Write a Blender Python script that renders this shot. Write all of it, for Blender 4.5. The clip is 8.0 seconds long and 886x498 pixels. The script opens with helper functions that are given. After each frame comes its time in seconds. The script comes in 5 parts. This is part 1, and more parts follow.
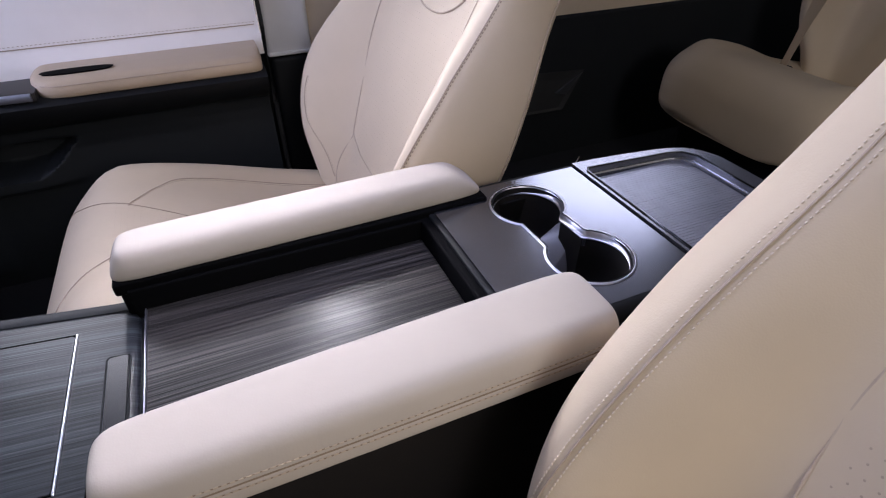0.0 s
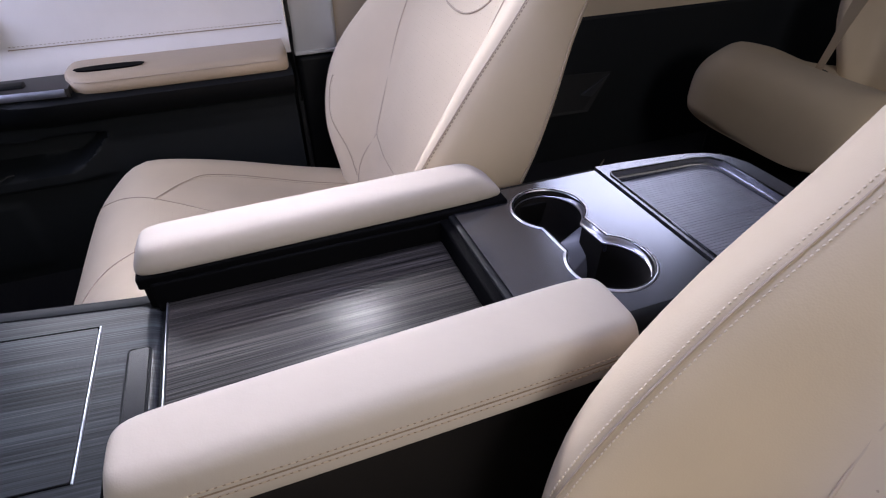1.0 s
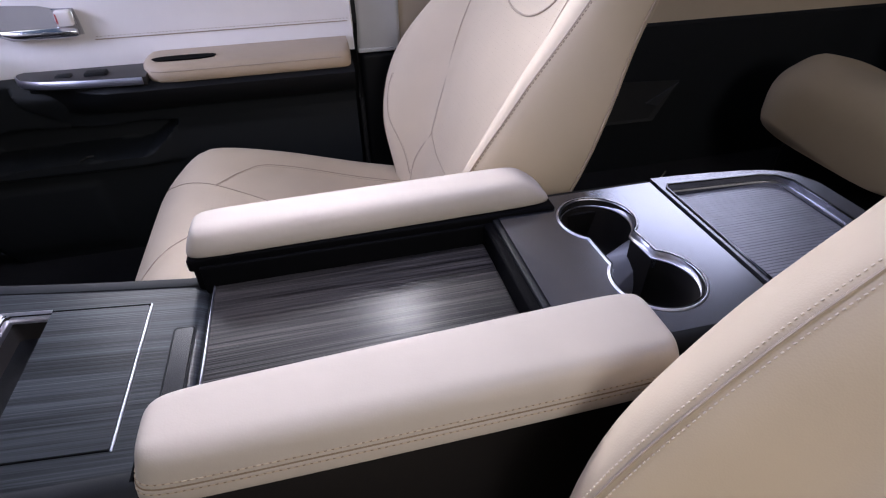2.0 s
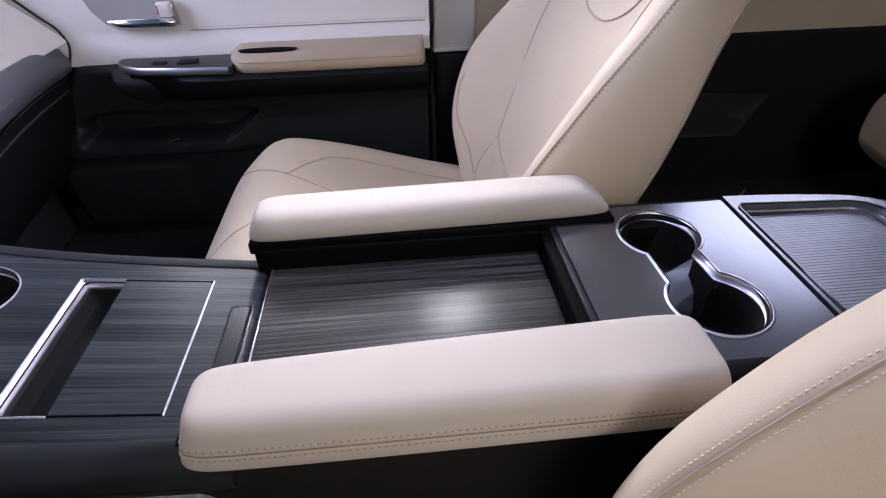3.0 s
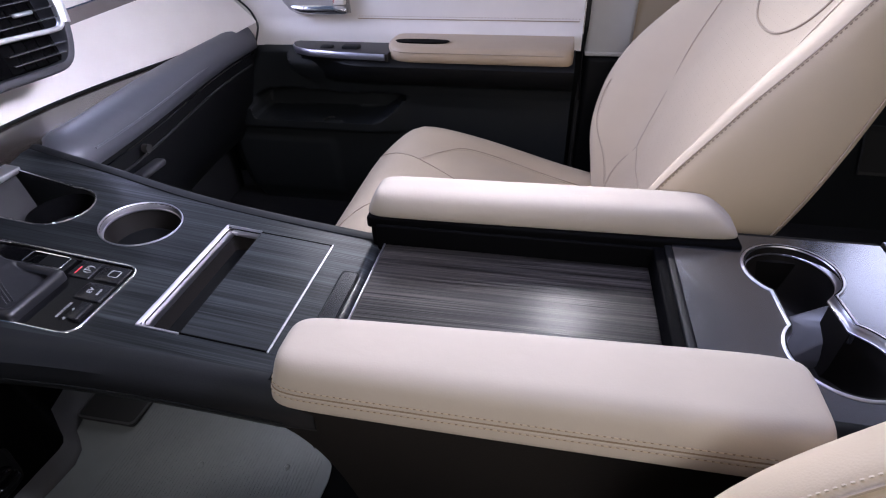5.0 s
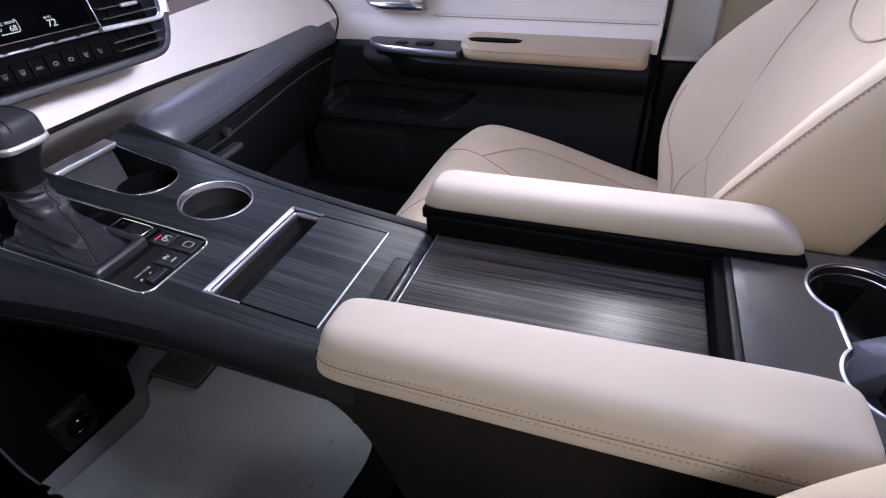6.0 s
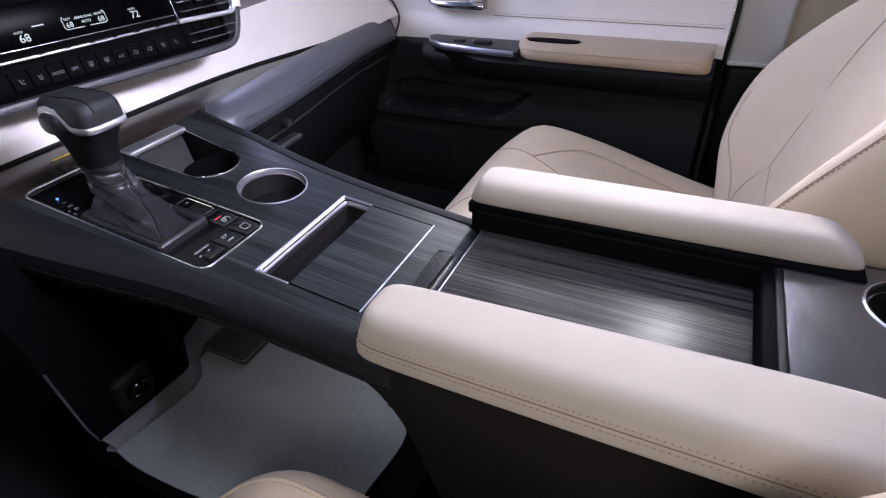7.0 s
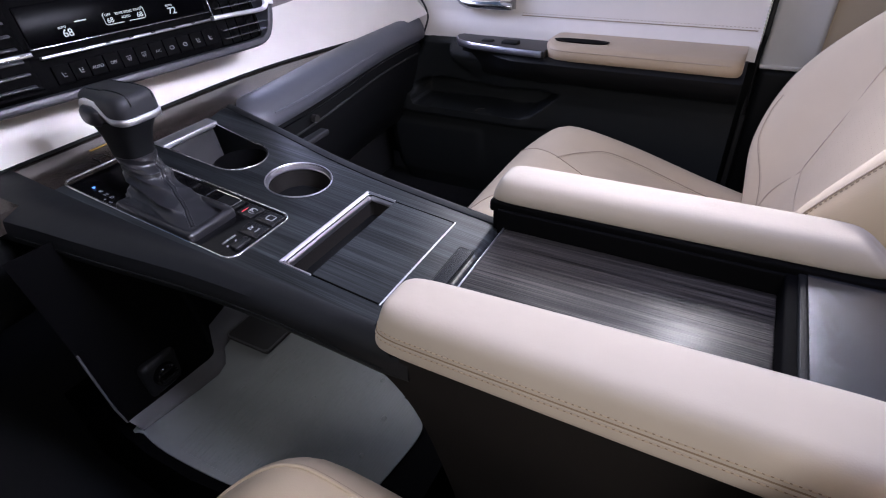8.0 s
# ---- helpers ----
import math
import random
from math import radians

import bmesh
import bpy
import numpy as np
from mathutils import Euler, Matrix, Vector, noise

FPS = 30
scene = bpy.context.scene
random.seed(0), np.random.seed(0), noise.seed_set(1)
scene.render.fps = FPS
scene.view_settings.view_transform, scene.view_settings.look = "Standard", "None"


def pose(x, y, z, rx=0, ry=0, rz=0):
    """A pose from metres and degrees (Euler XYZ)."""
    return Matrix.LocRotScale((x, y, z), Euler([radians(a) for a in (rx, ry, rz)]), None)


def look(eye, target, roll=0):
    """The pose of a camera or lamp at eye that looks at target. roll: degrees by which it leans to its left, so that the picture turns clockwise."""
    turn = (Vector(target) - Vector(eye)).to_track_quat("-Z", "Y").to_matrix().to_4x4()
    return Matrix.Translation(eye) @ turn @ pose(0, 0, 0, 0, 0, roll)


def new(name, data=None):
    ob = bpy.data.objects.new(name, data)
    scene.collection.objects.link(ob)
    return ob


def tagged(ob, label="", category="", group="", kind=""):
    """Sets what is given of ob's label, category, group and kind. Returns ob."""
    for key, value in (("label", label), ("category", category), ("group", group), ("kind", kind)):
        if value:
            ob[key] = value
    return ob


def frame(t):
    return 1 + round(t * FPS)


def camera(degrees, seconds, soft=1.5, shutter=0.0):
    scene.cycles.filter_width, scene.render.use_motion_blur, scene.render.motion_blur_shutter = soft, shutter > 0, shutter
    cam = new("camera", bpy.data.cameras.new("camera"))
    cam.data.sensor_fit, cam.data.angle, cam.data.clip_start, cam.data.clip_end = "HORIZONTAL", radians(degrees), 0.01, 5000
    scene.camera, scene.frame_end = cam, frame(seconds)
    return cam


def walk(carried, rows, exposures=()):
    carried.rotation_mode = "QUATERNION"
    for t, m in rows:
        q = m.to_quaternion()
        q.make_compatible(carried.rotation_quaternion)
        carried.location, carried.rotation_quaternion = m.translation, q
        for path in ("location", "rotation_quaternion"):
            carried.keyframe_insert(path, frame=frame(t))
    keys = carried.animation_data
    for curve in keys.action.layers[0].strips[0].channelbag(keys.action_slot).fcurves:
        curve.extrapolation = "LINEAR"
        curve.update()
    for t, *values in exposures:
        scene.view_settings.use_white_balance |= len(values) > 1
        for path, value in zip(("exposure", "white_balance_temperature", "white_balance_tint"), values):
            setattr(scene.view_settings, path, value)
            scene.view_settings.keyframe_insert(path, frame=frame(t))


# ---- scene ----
cam = camera(78.8, 8.0, 1.15)
PATH = [
    (0, (-0.367, -0.17, 0.755), (1.106, -0.796, -0.443), -0.5),
    (0.5, (-0.366, -0.17, 0.755), (1.118, -0.771, -0.443), -0.6),
    (1, (-0.365, -0.174, 0.755), (1.138, -0.726, -0.443), -0.8),
    (2.5, (-0.365, -0.194, 0.753), (1.224, -0.44, -0.436), -1.2),
    (3, (-0.366, -0.2, 0.753), (1.239, -0.33, -0.433), -1.4),
    (3.5, (-0.368, -0.208, 0.752), (1.245, -0.217, -0.43), -1.6),
    (4, (-0.371, -0.214, 0.752), (1.241, -0.098, -0.426), -1.8),
    (4.5, (-0.374, -0.219, 0.751), (1.228, 0.01, -0.424), -1.9),
    (6, (-0.387, -0.242, 0.751), (1.136, 0.327, -0.414), -2.6),
    (6.5, (-0.392, -0.248, 0.751), (1.095, 0.417, -0.41), -2.8),
    (7, (-0.396, -0.252, 0.75), (1.06, 0.485, -0.406), -3.0),
    (7.5, (-0.399, -0.255, 0.75), (1.033, 0.53, -0.404), -3.0),
    (8, (-0.401, -0.258, 0.751), (1.016, 0.556, -0.403), -3.1),
]
walk(cam, [(t, look(eye, target, roll)) for t, eye, target, roll in PATH])

# ---- world, light, exposure ----
world = bpy.data.worlds.new("sky")
scene.world = world
world.use_nodes = True
wn, wl = world.node_tree.nodes, world.node_tree.links
sky = wn.new("ShaderNodeTexSky")
sky.sky_type, sky.sun_disc = "NISHITA", False
sky.sun_elevation, sky.sun_rotation = radians(48), radians(20)
wn["Background"].inputs["Strength"].default_value = 0.05
wl.new(sky.outputs["Color"], wn["Background"].inputs["Color"])
scene.view_settings.exposure = 0.0

sun = new("sun", bpy.data.lights.new("sun", "SUN"))
sun.data.energy, sun.data.angle, sun.data.color = 0.15, radians(20), (1.0, 0.96, 0.9)
sun.matrix_world = look((0, 0, 5), (-0.3, -3.0, 0))


def area_lamp(name, eye, target, w, h, watts, color):
    lamp = new(name, bpy.data.lights.new(name, "AREA"))
    lamp.data.shape, lamp.data.size, lamp.data.size_y = "RECTANGLE", w, h
    lamp.data.energy, lamp.data.color = watts, color
    lamp.matrix_world = look(eye, target)
    return lamp


ws = area_lamp("windshield_light", (0.46, 0.98, 0.86), (0.30, -0.40, 0.56), 0.80, 0.32, 11.0, (0.69, 0.75, 1.20))
ws.data.spread = radians(150)
# Added overhead fill that brightens the armrests; no roof window is known.
rw = area_lamp("overhead_fill_light", (0.10, -0.31, 1.235), (0.02, -0.30, 0.0), 0.36, 0.60, 1.72, (0.70, 0.76, 1.24))
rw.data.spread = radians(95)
# Added fill under the closed ceiling, aimed forward to brighten the dashboard.
dm = area_lamp("dash_fill_light", (0.07, -0.80, 1.20), (0.12, 0.54, 0.50), 0.50, 0.30, 5.2, (0.82, 0.83, 1.08))
dm.data.spread = radians(54)
area_lamp("driver_window_light", (-2.0, -0.42, 1.70), (0.2, 0.0, 0.45), 0.8, 1.0, 34.5, (0.965, 0.92, 0.945))
lr = area_lamp("left_rear_window_light", (-0.94, -1.02, 0.96), (0.87, -0.72, 0.50), 0.62, 0.28, 0.30, (1.0, 0.91, 0.82))
lr.data.spread = radians(70)
pl = area_lamp("passenger_window_light", (0.94, 0.02, 0.95), (-0.28, -0.40, 0.62), 0.60, 0.42, 2.1, (0.86, 0.86, 0.98))
pl.data.spread = radians(80)
rear = area_lamp("rear_window_light", (0.94, -1.30, 1.06), (0.05, -0.50, 0.43), 0.50, 0.30, 0.55, (0.80, 0.82, 1.08))
rear.data.spread = radians(75)
# Lamp added inside the cabin to put a glint on the tray floor.
glint = area_lamp("tray_glint_light", (0.75, -0.37, 1.05), (0.0, -0.25, 0.40), 0.19, 0.16, 0.58, (0.93, 0.91, 1.0))
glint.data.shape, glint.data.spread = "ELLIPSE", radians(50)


# ---- materials ----
def mat(name, color, rough=0.5, metal=0.0, var=0.12, scale=40.0, bump=0.1, fine=600.0, coat=0.0, spec=0.5):
    m = bpy.data.materials.new(name)
    m.use_nodes = True
    n, l = m.node_tree.nodes, m.node_tree.links
    b = n["Principled BSDF"]
    tc = n.new("ShaderNodeTexCoord")
    n1 = n.new("ShaderNodeTexNoise")
    n1.inputs["Scale"].default_value, n1.inputs["Detail"].default_value = scale, 4
    l.new(tc.outputs["Object"], n1.inputs["Vector"])
    mix = n.new("ShaderNodeMix")
    mix.data_type = "RGBA"
    dark = [c * (1 - var) for c in color]
    lite = [min(1, c * (1 + var)) for c in color]
    mix.inputs["A"].default_value, mix.inputs["B"].default_value = (*dark, 1), (*lite, 1)
    l.new(n1.outputs["Fac"], mix.inputs["Factor"])
    l.new(mix.outputs["Result"], b.inputs["Base Color"])
    b.inputs["Roughness"].default_value, b.inputs["Metallic"].default_value = rough, metal
    b.inputs["Coat Weight"].default_value, b.inputs["Specular IOR Level"].default_value = coat, spec
    b.inputs["Coat Roughness"].default_value = 0.12
    if bump:
        n2 = n.new("ShaderNodeTexNoise")
        n2.inputs["Scale"].default_value, n2.inputs["Detail"].default_value = fine, 3
        l.new(tc.outputs["Object"], n2.inputs["Vector"])
        bp = n.new("ShaderNodeBump")
        bp.inputs["Strength"].default_value, bp.inputs["Distance"].default_value = bump, 0.0006
        l.new(n2.outputs["Fac"], bp.inputs["Height"])
        l.new(bp.outputs["Normal"], b.inputs["Normal"])
    return m


def leather(name, color, rough=0.48, sheen=0.05, spec=0.35, grain=0.14):
    m = mat(name, color, rough, var=0.07, scale=14, bump=0.0)
    n, l = m.node_tree.nodes, m.node_tree.links
    b = n["Principled BSDF"]
    tc = [k for k in n if k.type == "TEX_COORD"][0]
    vor = n.new("ShaderNodeTexVoronoi")
    vor.inputs["Scale"].default_value = 750
    l.new(tc.outputs["Object"], vor.inputs["Vector"])
    big = n.new("ShaderNodeTexNoise")
    big.inputs["Scale"].default_value, big.inputs["Detail"].default_value = 30, 3
    l.new(tc.outputs["Object"], big.inputs["Vector"])
    b1 = n.new("ShaderNodeBump")
    b1.inputs["Strength"].default_value, b1.inputs["Distance"].default_value = grain, 0.0005
    b2 = n.new("ShaderNodeBump")
    b2.inputs["Strength"].default_value, b2.inputs["Distance"].default_value = 0.22, 0.003
    l.new(vor.outputs["Distance"], b1.inputs["Height"])
    l.new(big.outputs["Fac"], b2.inputs["Height"])
    l.new(b2.outputs["Normal"], b1.inputs["Normal"])
    l.new(b1.outputs["Normal"], b.inputs["Normal"])
    b.inputs["Sheen Weight"].default_value = sheen
    b.inputs["Specular IOR Level"].default_value = spec
    return m


def wood(name, dark, lite, rough=0.32, rib=0.35, coat=0.09, pores=0.45, grain=75):
    """Open-grained dark veneer: broad streaks and fine pores that run along the car."""
    m = mat(name, dark, rough, bump=0.0, coat=coat, spec=0.28)
    m.node_tree.nodes["Principled BSDF"].inputs["Coat Roughness"].default_value = 0.22
    n, l = m.node_tree.nodes, m.node_tree.links
    b = n["Principled BSDF"]
    tc = [k for k in n if k.type == "TEX_COORD"][0]

    def streak(across, along, detail, distort):
        mp = n.new("ShaderNodeMapping")
        mp.inputs["Scale"].default_value = (across, along, 0.0)
        l.new(tc.outputs["Object"], mp.inputs["Vector"])
        t = n.new("ShaderNodeTexNoise")
        t.inputs["Scale"].default_value, t.inputs["Detail"].default_value, t.inputs["Distortion"].default_value = 1.0, detail, distort
        l.new(mp.outputs["Vector"], t.inputs["Vector"])
        return t.outputs["Fac"]

    def ramp_of(fac, lo, hi, c0, c1):
        r = n.new("ShaderNodeValToRGB")
        r.color_ramp.elements[0].position, r.color_ramp.elements[0].color = lo, (*c0, 1)
        r.color_ramp.elements[1].position, r.color_ramp.elements[1].color = hi, (*c1, 1)
        l.new(fac, r.inputs["Fac"])
        return r.outputs["Color"]

    broad = ramp_of(streak(grain, 2.6, 4, 0.8), 0.40, 0.64, dark, lite)
    fine = ramp_of(streak(420, 5.0, 4, 0.3), 0.36, 0.62, (pores, pores, pores), (1.7 - pores, 1.7 - pores, 1.7 - pores))
    mul = n.new("ShaderNodeMix")
    mul.data_type, mul.blend_type = "RGBA", "MULTIPLY"
    mul.inputs["Factor"].default_value = 1.0
    l.new(broad, mul.inputs["A"])
    l.new(fine, mul.inputs["B"])
    l.new(mul.outputs["Result"], b.inputs["Base Color"])
    bp = n.new("ShaderNodeBump")
    bp.inputs["Strength"].default_value, bp.inputs["Distance"].default_value = rib, 0.0012
    l.new(streak(420, 3.0, 2, 0.0), bp.inputs["Height"])
    l.new(bp.outputs["Normal"], b.inputs["Normal"])
    return m


def glow(name, color, strength):
    m = bpy.data.materials.new(name)
    m.use_nodes = True
    b = m.node_tree.nodes["Principled BSDF"]
    b.inputs["Base Color"].default_value = (0.02, 0.02, 0.02, 1)
    b.inputs["Emission Color"].default_value, b.inputs["Emission Strength"].default_value = (*color, 1), strength
    return m


BEIGE = leather("beige_leather", (0.530, 0.428, 0.302), rough=0.60, spec=0.25)
# The seats' leather again, with the cooler light on the armrests mixed in.
ARMBEIGE = leather("beige_leather_cool_lit", (0.425, 0.371, 0.306), rough=0.68, spec=0.22, grain=0.07)
SEAM = mat("seam_thread_shadow", (0.37, 0.29, 0.21), 0.7, bump=0)
# Shade of the seat panel creases, given as a darker leather tone.
SEATSEAM = mat("crease_shade", (0.45, 0.36, 0.265), 0.7, bump=0)
# Passenger seat stitches take the dark of their shaded needle holes.
HOLES = mat("stitch_hole_shade", (0.31, 0.24, 0.175), 0.8, bump=0, spec=0.1)
THREAD = mat("beige_thread", (0.43, 0.355, 0.268), 0.8, bump=0, spec=0.1)
SEATTHREAD = mat("light_beige_thread", (0.60, 0.505, 0.390), 0.7, bump=0, spec=0.15)
SEWHOLE = mat("needle_hole_shadow", (0.22, 0.165, 0.115), 0.8, bump=0, spec=0.05)
SIDEBROWN = mat("soft_black_side_plastic", (0.0048, 0.0042, 0.004), 0.55, bump=0.2, spec=0.2)
VENTFRAME = mat("charcoal_vent_frame", (0.032, 0.032, 0.036), 0.42, bump=0.1)
VENTRIM = mat("grey_satin_vent_frame", (0.040, 0.040, 0.046), 0.42, 0.0, bump=0.05)
BRIGHTBAR = mat("bright_satin_chrome", (0.80, 0.80, 0.82), 0.42, 1.0, var=0.02, bump=0)
WHITE = leather("ivory_trim", (0.805, 0.75, 0.70), rough=0.5)
PILLAR = mat("white_pillar_plastic", (0.82, 0.80, 0.785), 0.45, var=0.03)
TAN = leather("tan_door_leather", (0.42, 0.325, 0.225))
BLACK = mat("black_plastic", (0.006, 0.0065, 0.0072), 0.55, bump=0.2, spec=0.2)
DARKLEATHER = leather("black_leather", (0.022, 0.023, 0.026), rough=0.46, sheen=0.0)
BLACKSHINE = mat("gloss_black", (0.003, 0.003, 0.0035), 0.06, var=0.02, bump=0.0, spec=0.3)
SATIN = mat("satin_graphite_plastic", (0.17, 0.175, 0.20), 0.215, 0.92, var=0.06, bump=0.02, fine=1500, spec=0.6)
SATINCHROME = mat("brushed_satin_metal", (0.58, 0.57, 0.62), 0.34, 1.0, var=0.04, bump=0.05, fine=2000)
GRAPHITE = mat("dark_graphite_plastic", (0.17, 0.17, 0.185), 0.26, 0.8, var=0.06, bump=0.08, fine=1500)
CHROME = mat("satin_chrome", (0.72, 0.72, 0.74), 0.18, 1.0, var=0.03, bump=0.0)
PADBLACK = leather("matte_black_padding", (0.0100, 0.0108, 0.0125), rough=0.5, sheen=0.0, grain=0.06)
PADBLACK.node_tree.nodes["Principled BSDF"].inputs["Specular IOR Level"].default_value = 0.2
BOOT = leather("soft_black_boot_leather", (0.011, 0.011, 0.0135), rough=0.38, sheen=0.0)
BOOT.node_tree.nodes["Principled BSDF"].inputs["Specular IOR Level"].default_value = 0.6
DOORBLACK = mat("charcoal_door_plastic", (0.0135, 0.0158, 0.0178), 0.6, bump=0.3, spec=0.3)
SIDEDOOR = mat("soft_black_door_plastic", (0.011, 0.0125, 0.014), 0.6, bump=0.3, spec=0.25)
TRAYSILVER = mat("silver_grey_ribbed_rubber", (0.26, 0.26, 0.295), 0.36, 0.6, var=0.15, scale=60, bump=0.2, fine=1200)
WELLBLACK = mat("brownish_black_liner", (0.012, 0.0105, 0.0098), 0.5, bump=0.1, spec=0.25)
SCREENGLASS = mat("matte_display_glass", (0.0012, 0.0012, 0.0016), 0.22, var=0.0, bump=0.0, spec=0.02)
# Deeper than the plastic's own black: includes shade on tray and storage walls.
PANELBLACK = mat("dull_black_with_shade", (0.0018, 0.0018, 0.0021), 0.7, bump=0.15, spec=0.04)
RUBBER = mat("black_rubber", (0.018, 0.018, 0.018), 0.7, bump=0.2)
MATGREY = mat("grey_rubber_mat", (0.222, 0.236, 0.236), 0.34, var=0.10, bump=0.15, spec=0.7)
LEDGE = mat("grey_moulded_plastic", (0.062, 0.062, 0.067), 0.6, bump=0.25)
CARPET = mat("black_carpet", (0.007, 0.007, 0.008), 0.95, var=0.3, scale=200, bump=0.6, fine=900)
LINER = mat("headliner_fabric", (0.55, 0.52, 0.48), 0.9, bump=0.3)
WOOD = wood("dark_grey_veneer", (0.0065, 0.0077, 0.0093), (0.032, 0.0365, 0.0405), 0.34, 0.3, 0.10)
TRAYWOOD = wood("dark_brown_veneer", (0.014, 0.012, 0.011), (0.056, 0.049, 0.0445), 0.40, 1.0, 0.12, 0.25, 190)
CHANNEL = mat("grey_brown_channel", (0.17, 0.145, 0.135), 0.4, var=0.2, scale=20)
STRIP = mat("brown_gloss_veneer", (0.032, 0.0255, 0.022), 0.18, var=0.35, scale=30, bump=0.05, coat=0.4)
# Ivory trim greyed down to hold the shade of the handle recess.
RECESS = mat("shaded_ivory", (0.34, 0.32, 0.30), 0.5, var=0.05)
KEYCAPS = mat("dark_switch_keys", (0.012, 0.012, 0.0135), 0.25, bump=0.05)
GREYTRIM = mat("grey_switch_plate", (0.024, 0.022, 0.022), 0.45, bump=0.05)
TABGREY = mat("grey_cup_tab", (0.13, 0.13, 0.14), 0.3, bump=0.05)
SLOTGREY = mat("dark_grey_slot_plastic", (0.028, 0.027, 0.028), 0.45, bump=0.1)
DIMMARK = mat("dim_grey_marking", (0.16, 0.17, 0.19), 0.6, bump=0)
LEGEND = mat("printed_white_legend", (0.36, 0.36, 0.37), 0.6, bump=0)
SCREEN = glow("lit_display_digits", (0.85, 0.92, 1.0), 0.85)
REDLED = glow("red_indicator", (1.0, 0.05, 0.08), 1.2)
BLUELED = glow("blue_indicator", (0.12, 0.30, 1.0), 2.5)
GOLD = mat("amber_sticker", (0.55, 0.33, 0.05), 0.5, bump=0)


# ---- mesh helpers ----
def part(name, bm, material, parent=None, label="", smooth=True, sharp=40):
    bmesh.ops.recalc_face_normals(bm, faces=bm.faces)
    me = bpy.data.meshes.new(name)
    bm.to_mesh(me)
    bm.free()
    me.materials.append(material)
    if smooth:
        me.shade_smooth()
        me.set_sharp_from_angle(angle=radians(sharp))
    ob = new(name, me)
    if parent is not None:
        ob.parent = parent
    if label:
        ob["label"] = label
    return ob


def thing(name, label, category, group="", kind="", at=(0, 0, 0)):
    ob = new(name)
    ob.location = (0, 0, 0)
    return tagged(ob, label, category, group, kind)


def rbox(x0, x1, y0, y1, z0, z1, r=0.004, seg=3, bm=None):
    bm = bm or bmesh.new()
    made = bmesh.ops.create_cube(bm, size=1)["verts"]
    for v in made:
        v.co = ((x0 + x1) / 2 + v.co.x * (x1 - x0), (y0 + y1) / 2 + v.co.y * (y1 - y0), (z0 + z1) / 2 + v.co.z * (z1 - z0))
    if r:
        edges = list({e for v in made for e in v.link_edges})
        bmesh.ops.bevel(bm, geom=edges, offset=r, segments=seg, profile=0.5, affect="EDGES")
    return bm


def loft(rings, closed=True, caps=True, bm=None):
    bm = bm or bmesh.new()
    rows = [[bm.verts.new(p) for p in ring] for ring in rings]
    n = len(rows[0])
    for a, b in zip(rows, rows[1:]):
        for i in range(n if closed else n - 1):
            j = (i + 1) % n
            bm.faces.new((a[i], a[j], b[j], b[i]))
    if caps and closed:
        bm.faces.new(rows[0])
        bm.faces.new(rows[-1])
    return bm


def smooth_path(points, steps=8):
    """Catmull-Rom through control points."""
    p = [Vector(q) for q in points]
    p = [2 * p[0] - p[1]] + p + [2 * p[-1] - p[-2]]
    out = []
    for i in range(1, len(p) - 2):
        for k in range(steps):
            t = k / steps
            a, b, c, d = p[i - 1], p[i], p[i + 1], p[i + 2]
            out.append(0.5 * (2 * b + (c - a) * t + (2 * a - 5 * b + 4 * c - d) * t * t + (3 * b - a - 3 * c + d) * t ** 3))
    out.append(p[-2])
    return out


def tube(points, r, n=8, closed=False, bm=None, flat=1.0):
    pts = [Vector(p) for p in points]
    rings = []
    m = len(pts)
    for i, p in enumerate(pts):
        a = pts[(i - 1) % m] if closed or i else pts[0]
        b = pts[(i + 1) % m] if closed or i < m - 1 else pts[-1]
        d = (b - a).normalized()
        side = d.cross(Vector((0, 0, 1)))
        side = side.normalized() if side.length > 1e-4 else Vector((1, 0, 0))
        up = side.cross(d)
        rings.append([p + r * (math.cos(2 * math.pi * k / n) * side + flat * math.sin(2 * math.pi * k / n) * up) for k in range(n)])
    if closed:
        rings.append(rings[0])
    bm = loft(rings, True, not closed, bm)
    if closed:
        bmesh.ops.remove_doubles(bm, verts=bm.verts, dist=1e-6)
    return bm


def stitches(points, normals, length=0.0042, gap=0.0022, r=0.0007, bm=None):
    """Small thread stitches along a line."""
    bm = bm or bmesh.new()
    pts = [Vector(p) for p in points]
    acc = 0.0
    for i in range(len(pts) - 1):
        a, b = pts[i], pts[i + 1]
        seg = (b - a).length
        if seg < 1e-7:
            continue
        d = (b - a) / seg
        nrm = Vector(normals[i]).normalized()
        side = d.cross(nrm).normalized()
        s = acc
        while s < seg:
            c = a + d * s
            rings = []
            for f, w in ((-0.5, 0.35), (-0.3, 1.0), (0.3, 1.0), (0.5, 0.35)):
                q = c + d * f * length
                rings.append([q + r * w * (math.cos(k * math.pi / 2.5) * side + math.sin(k * math.pi / 2.5) * nrm) for k in range(5)])
            loft(rings, True, True, bm)
            s += length + gap
        acc = s - seg
    return bm


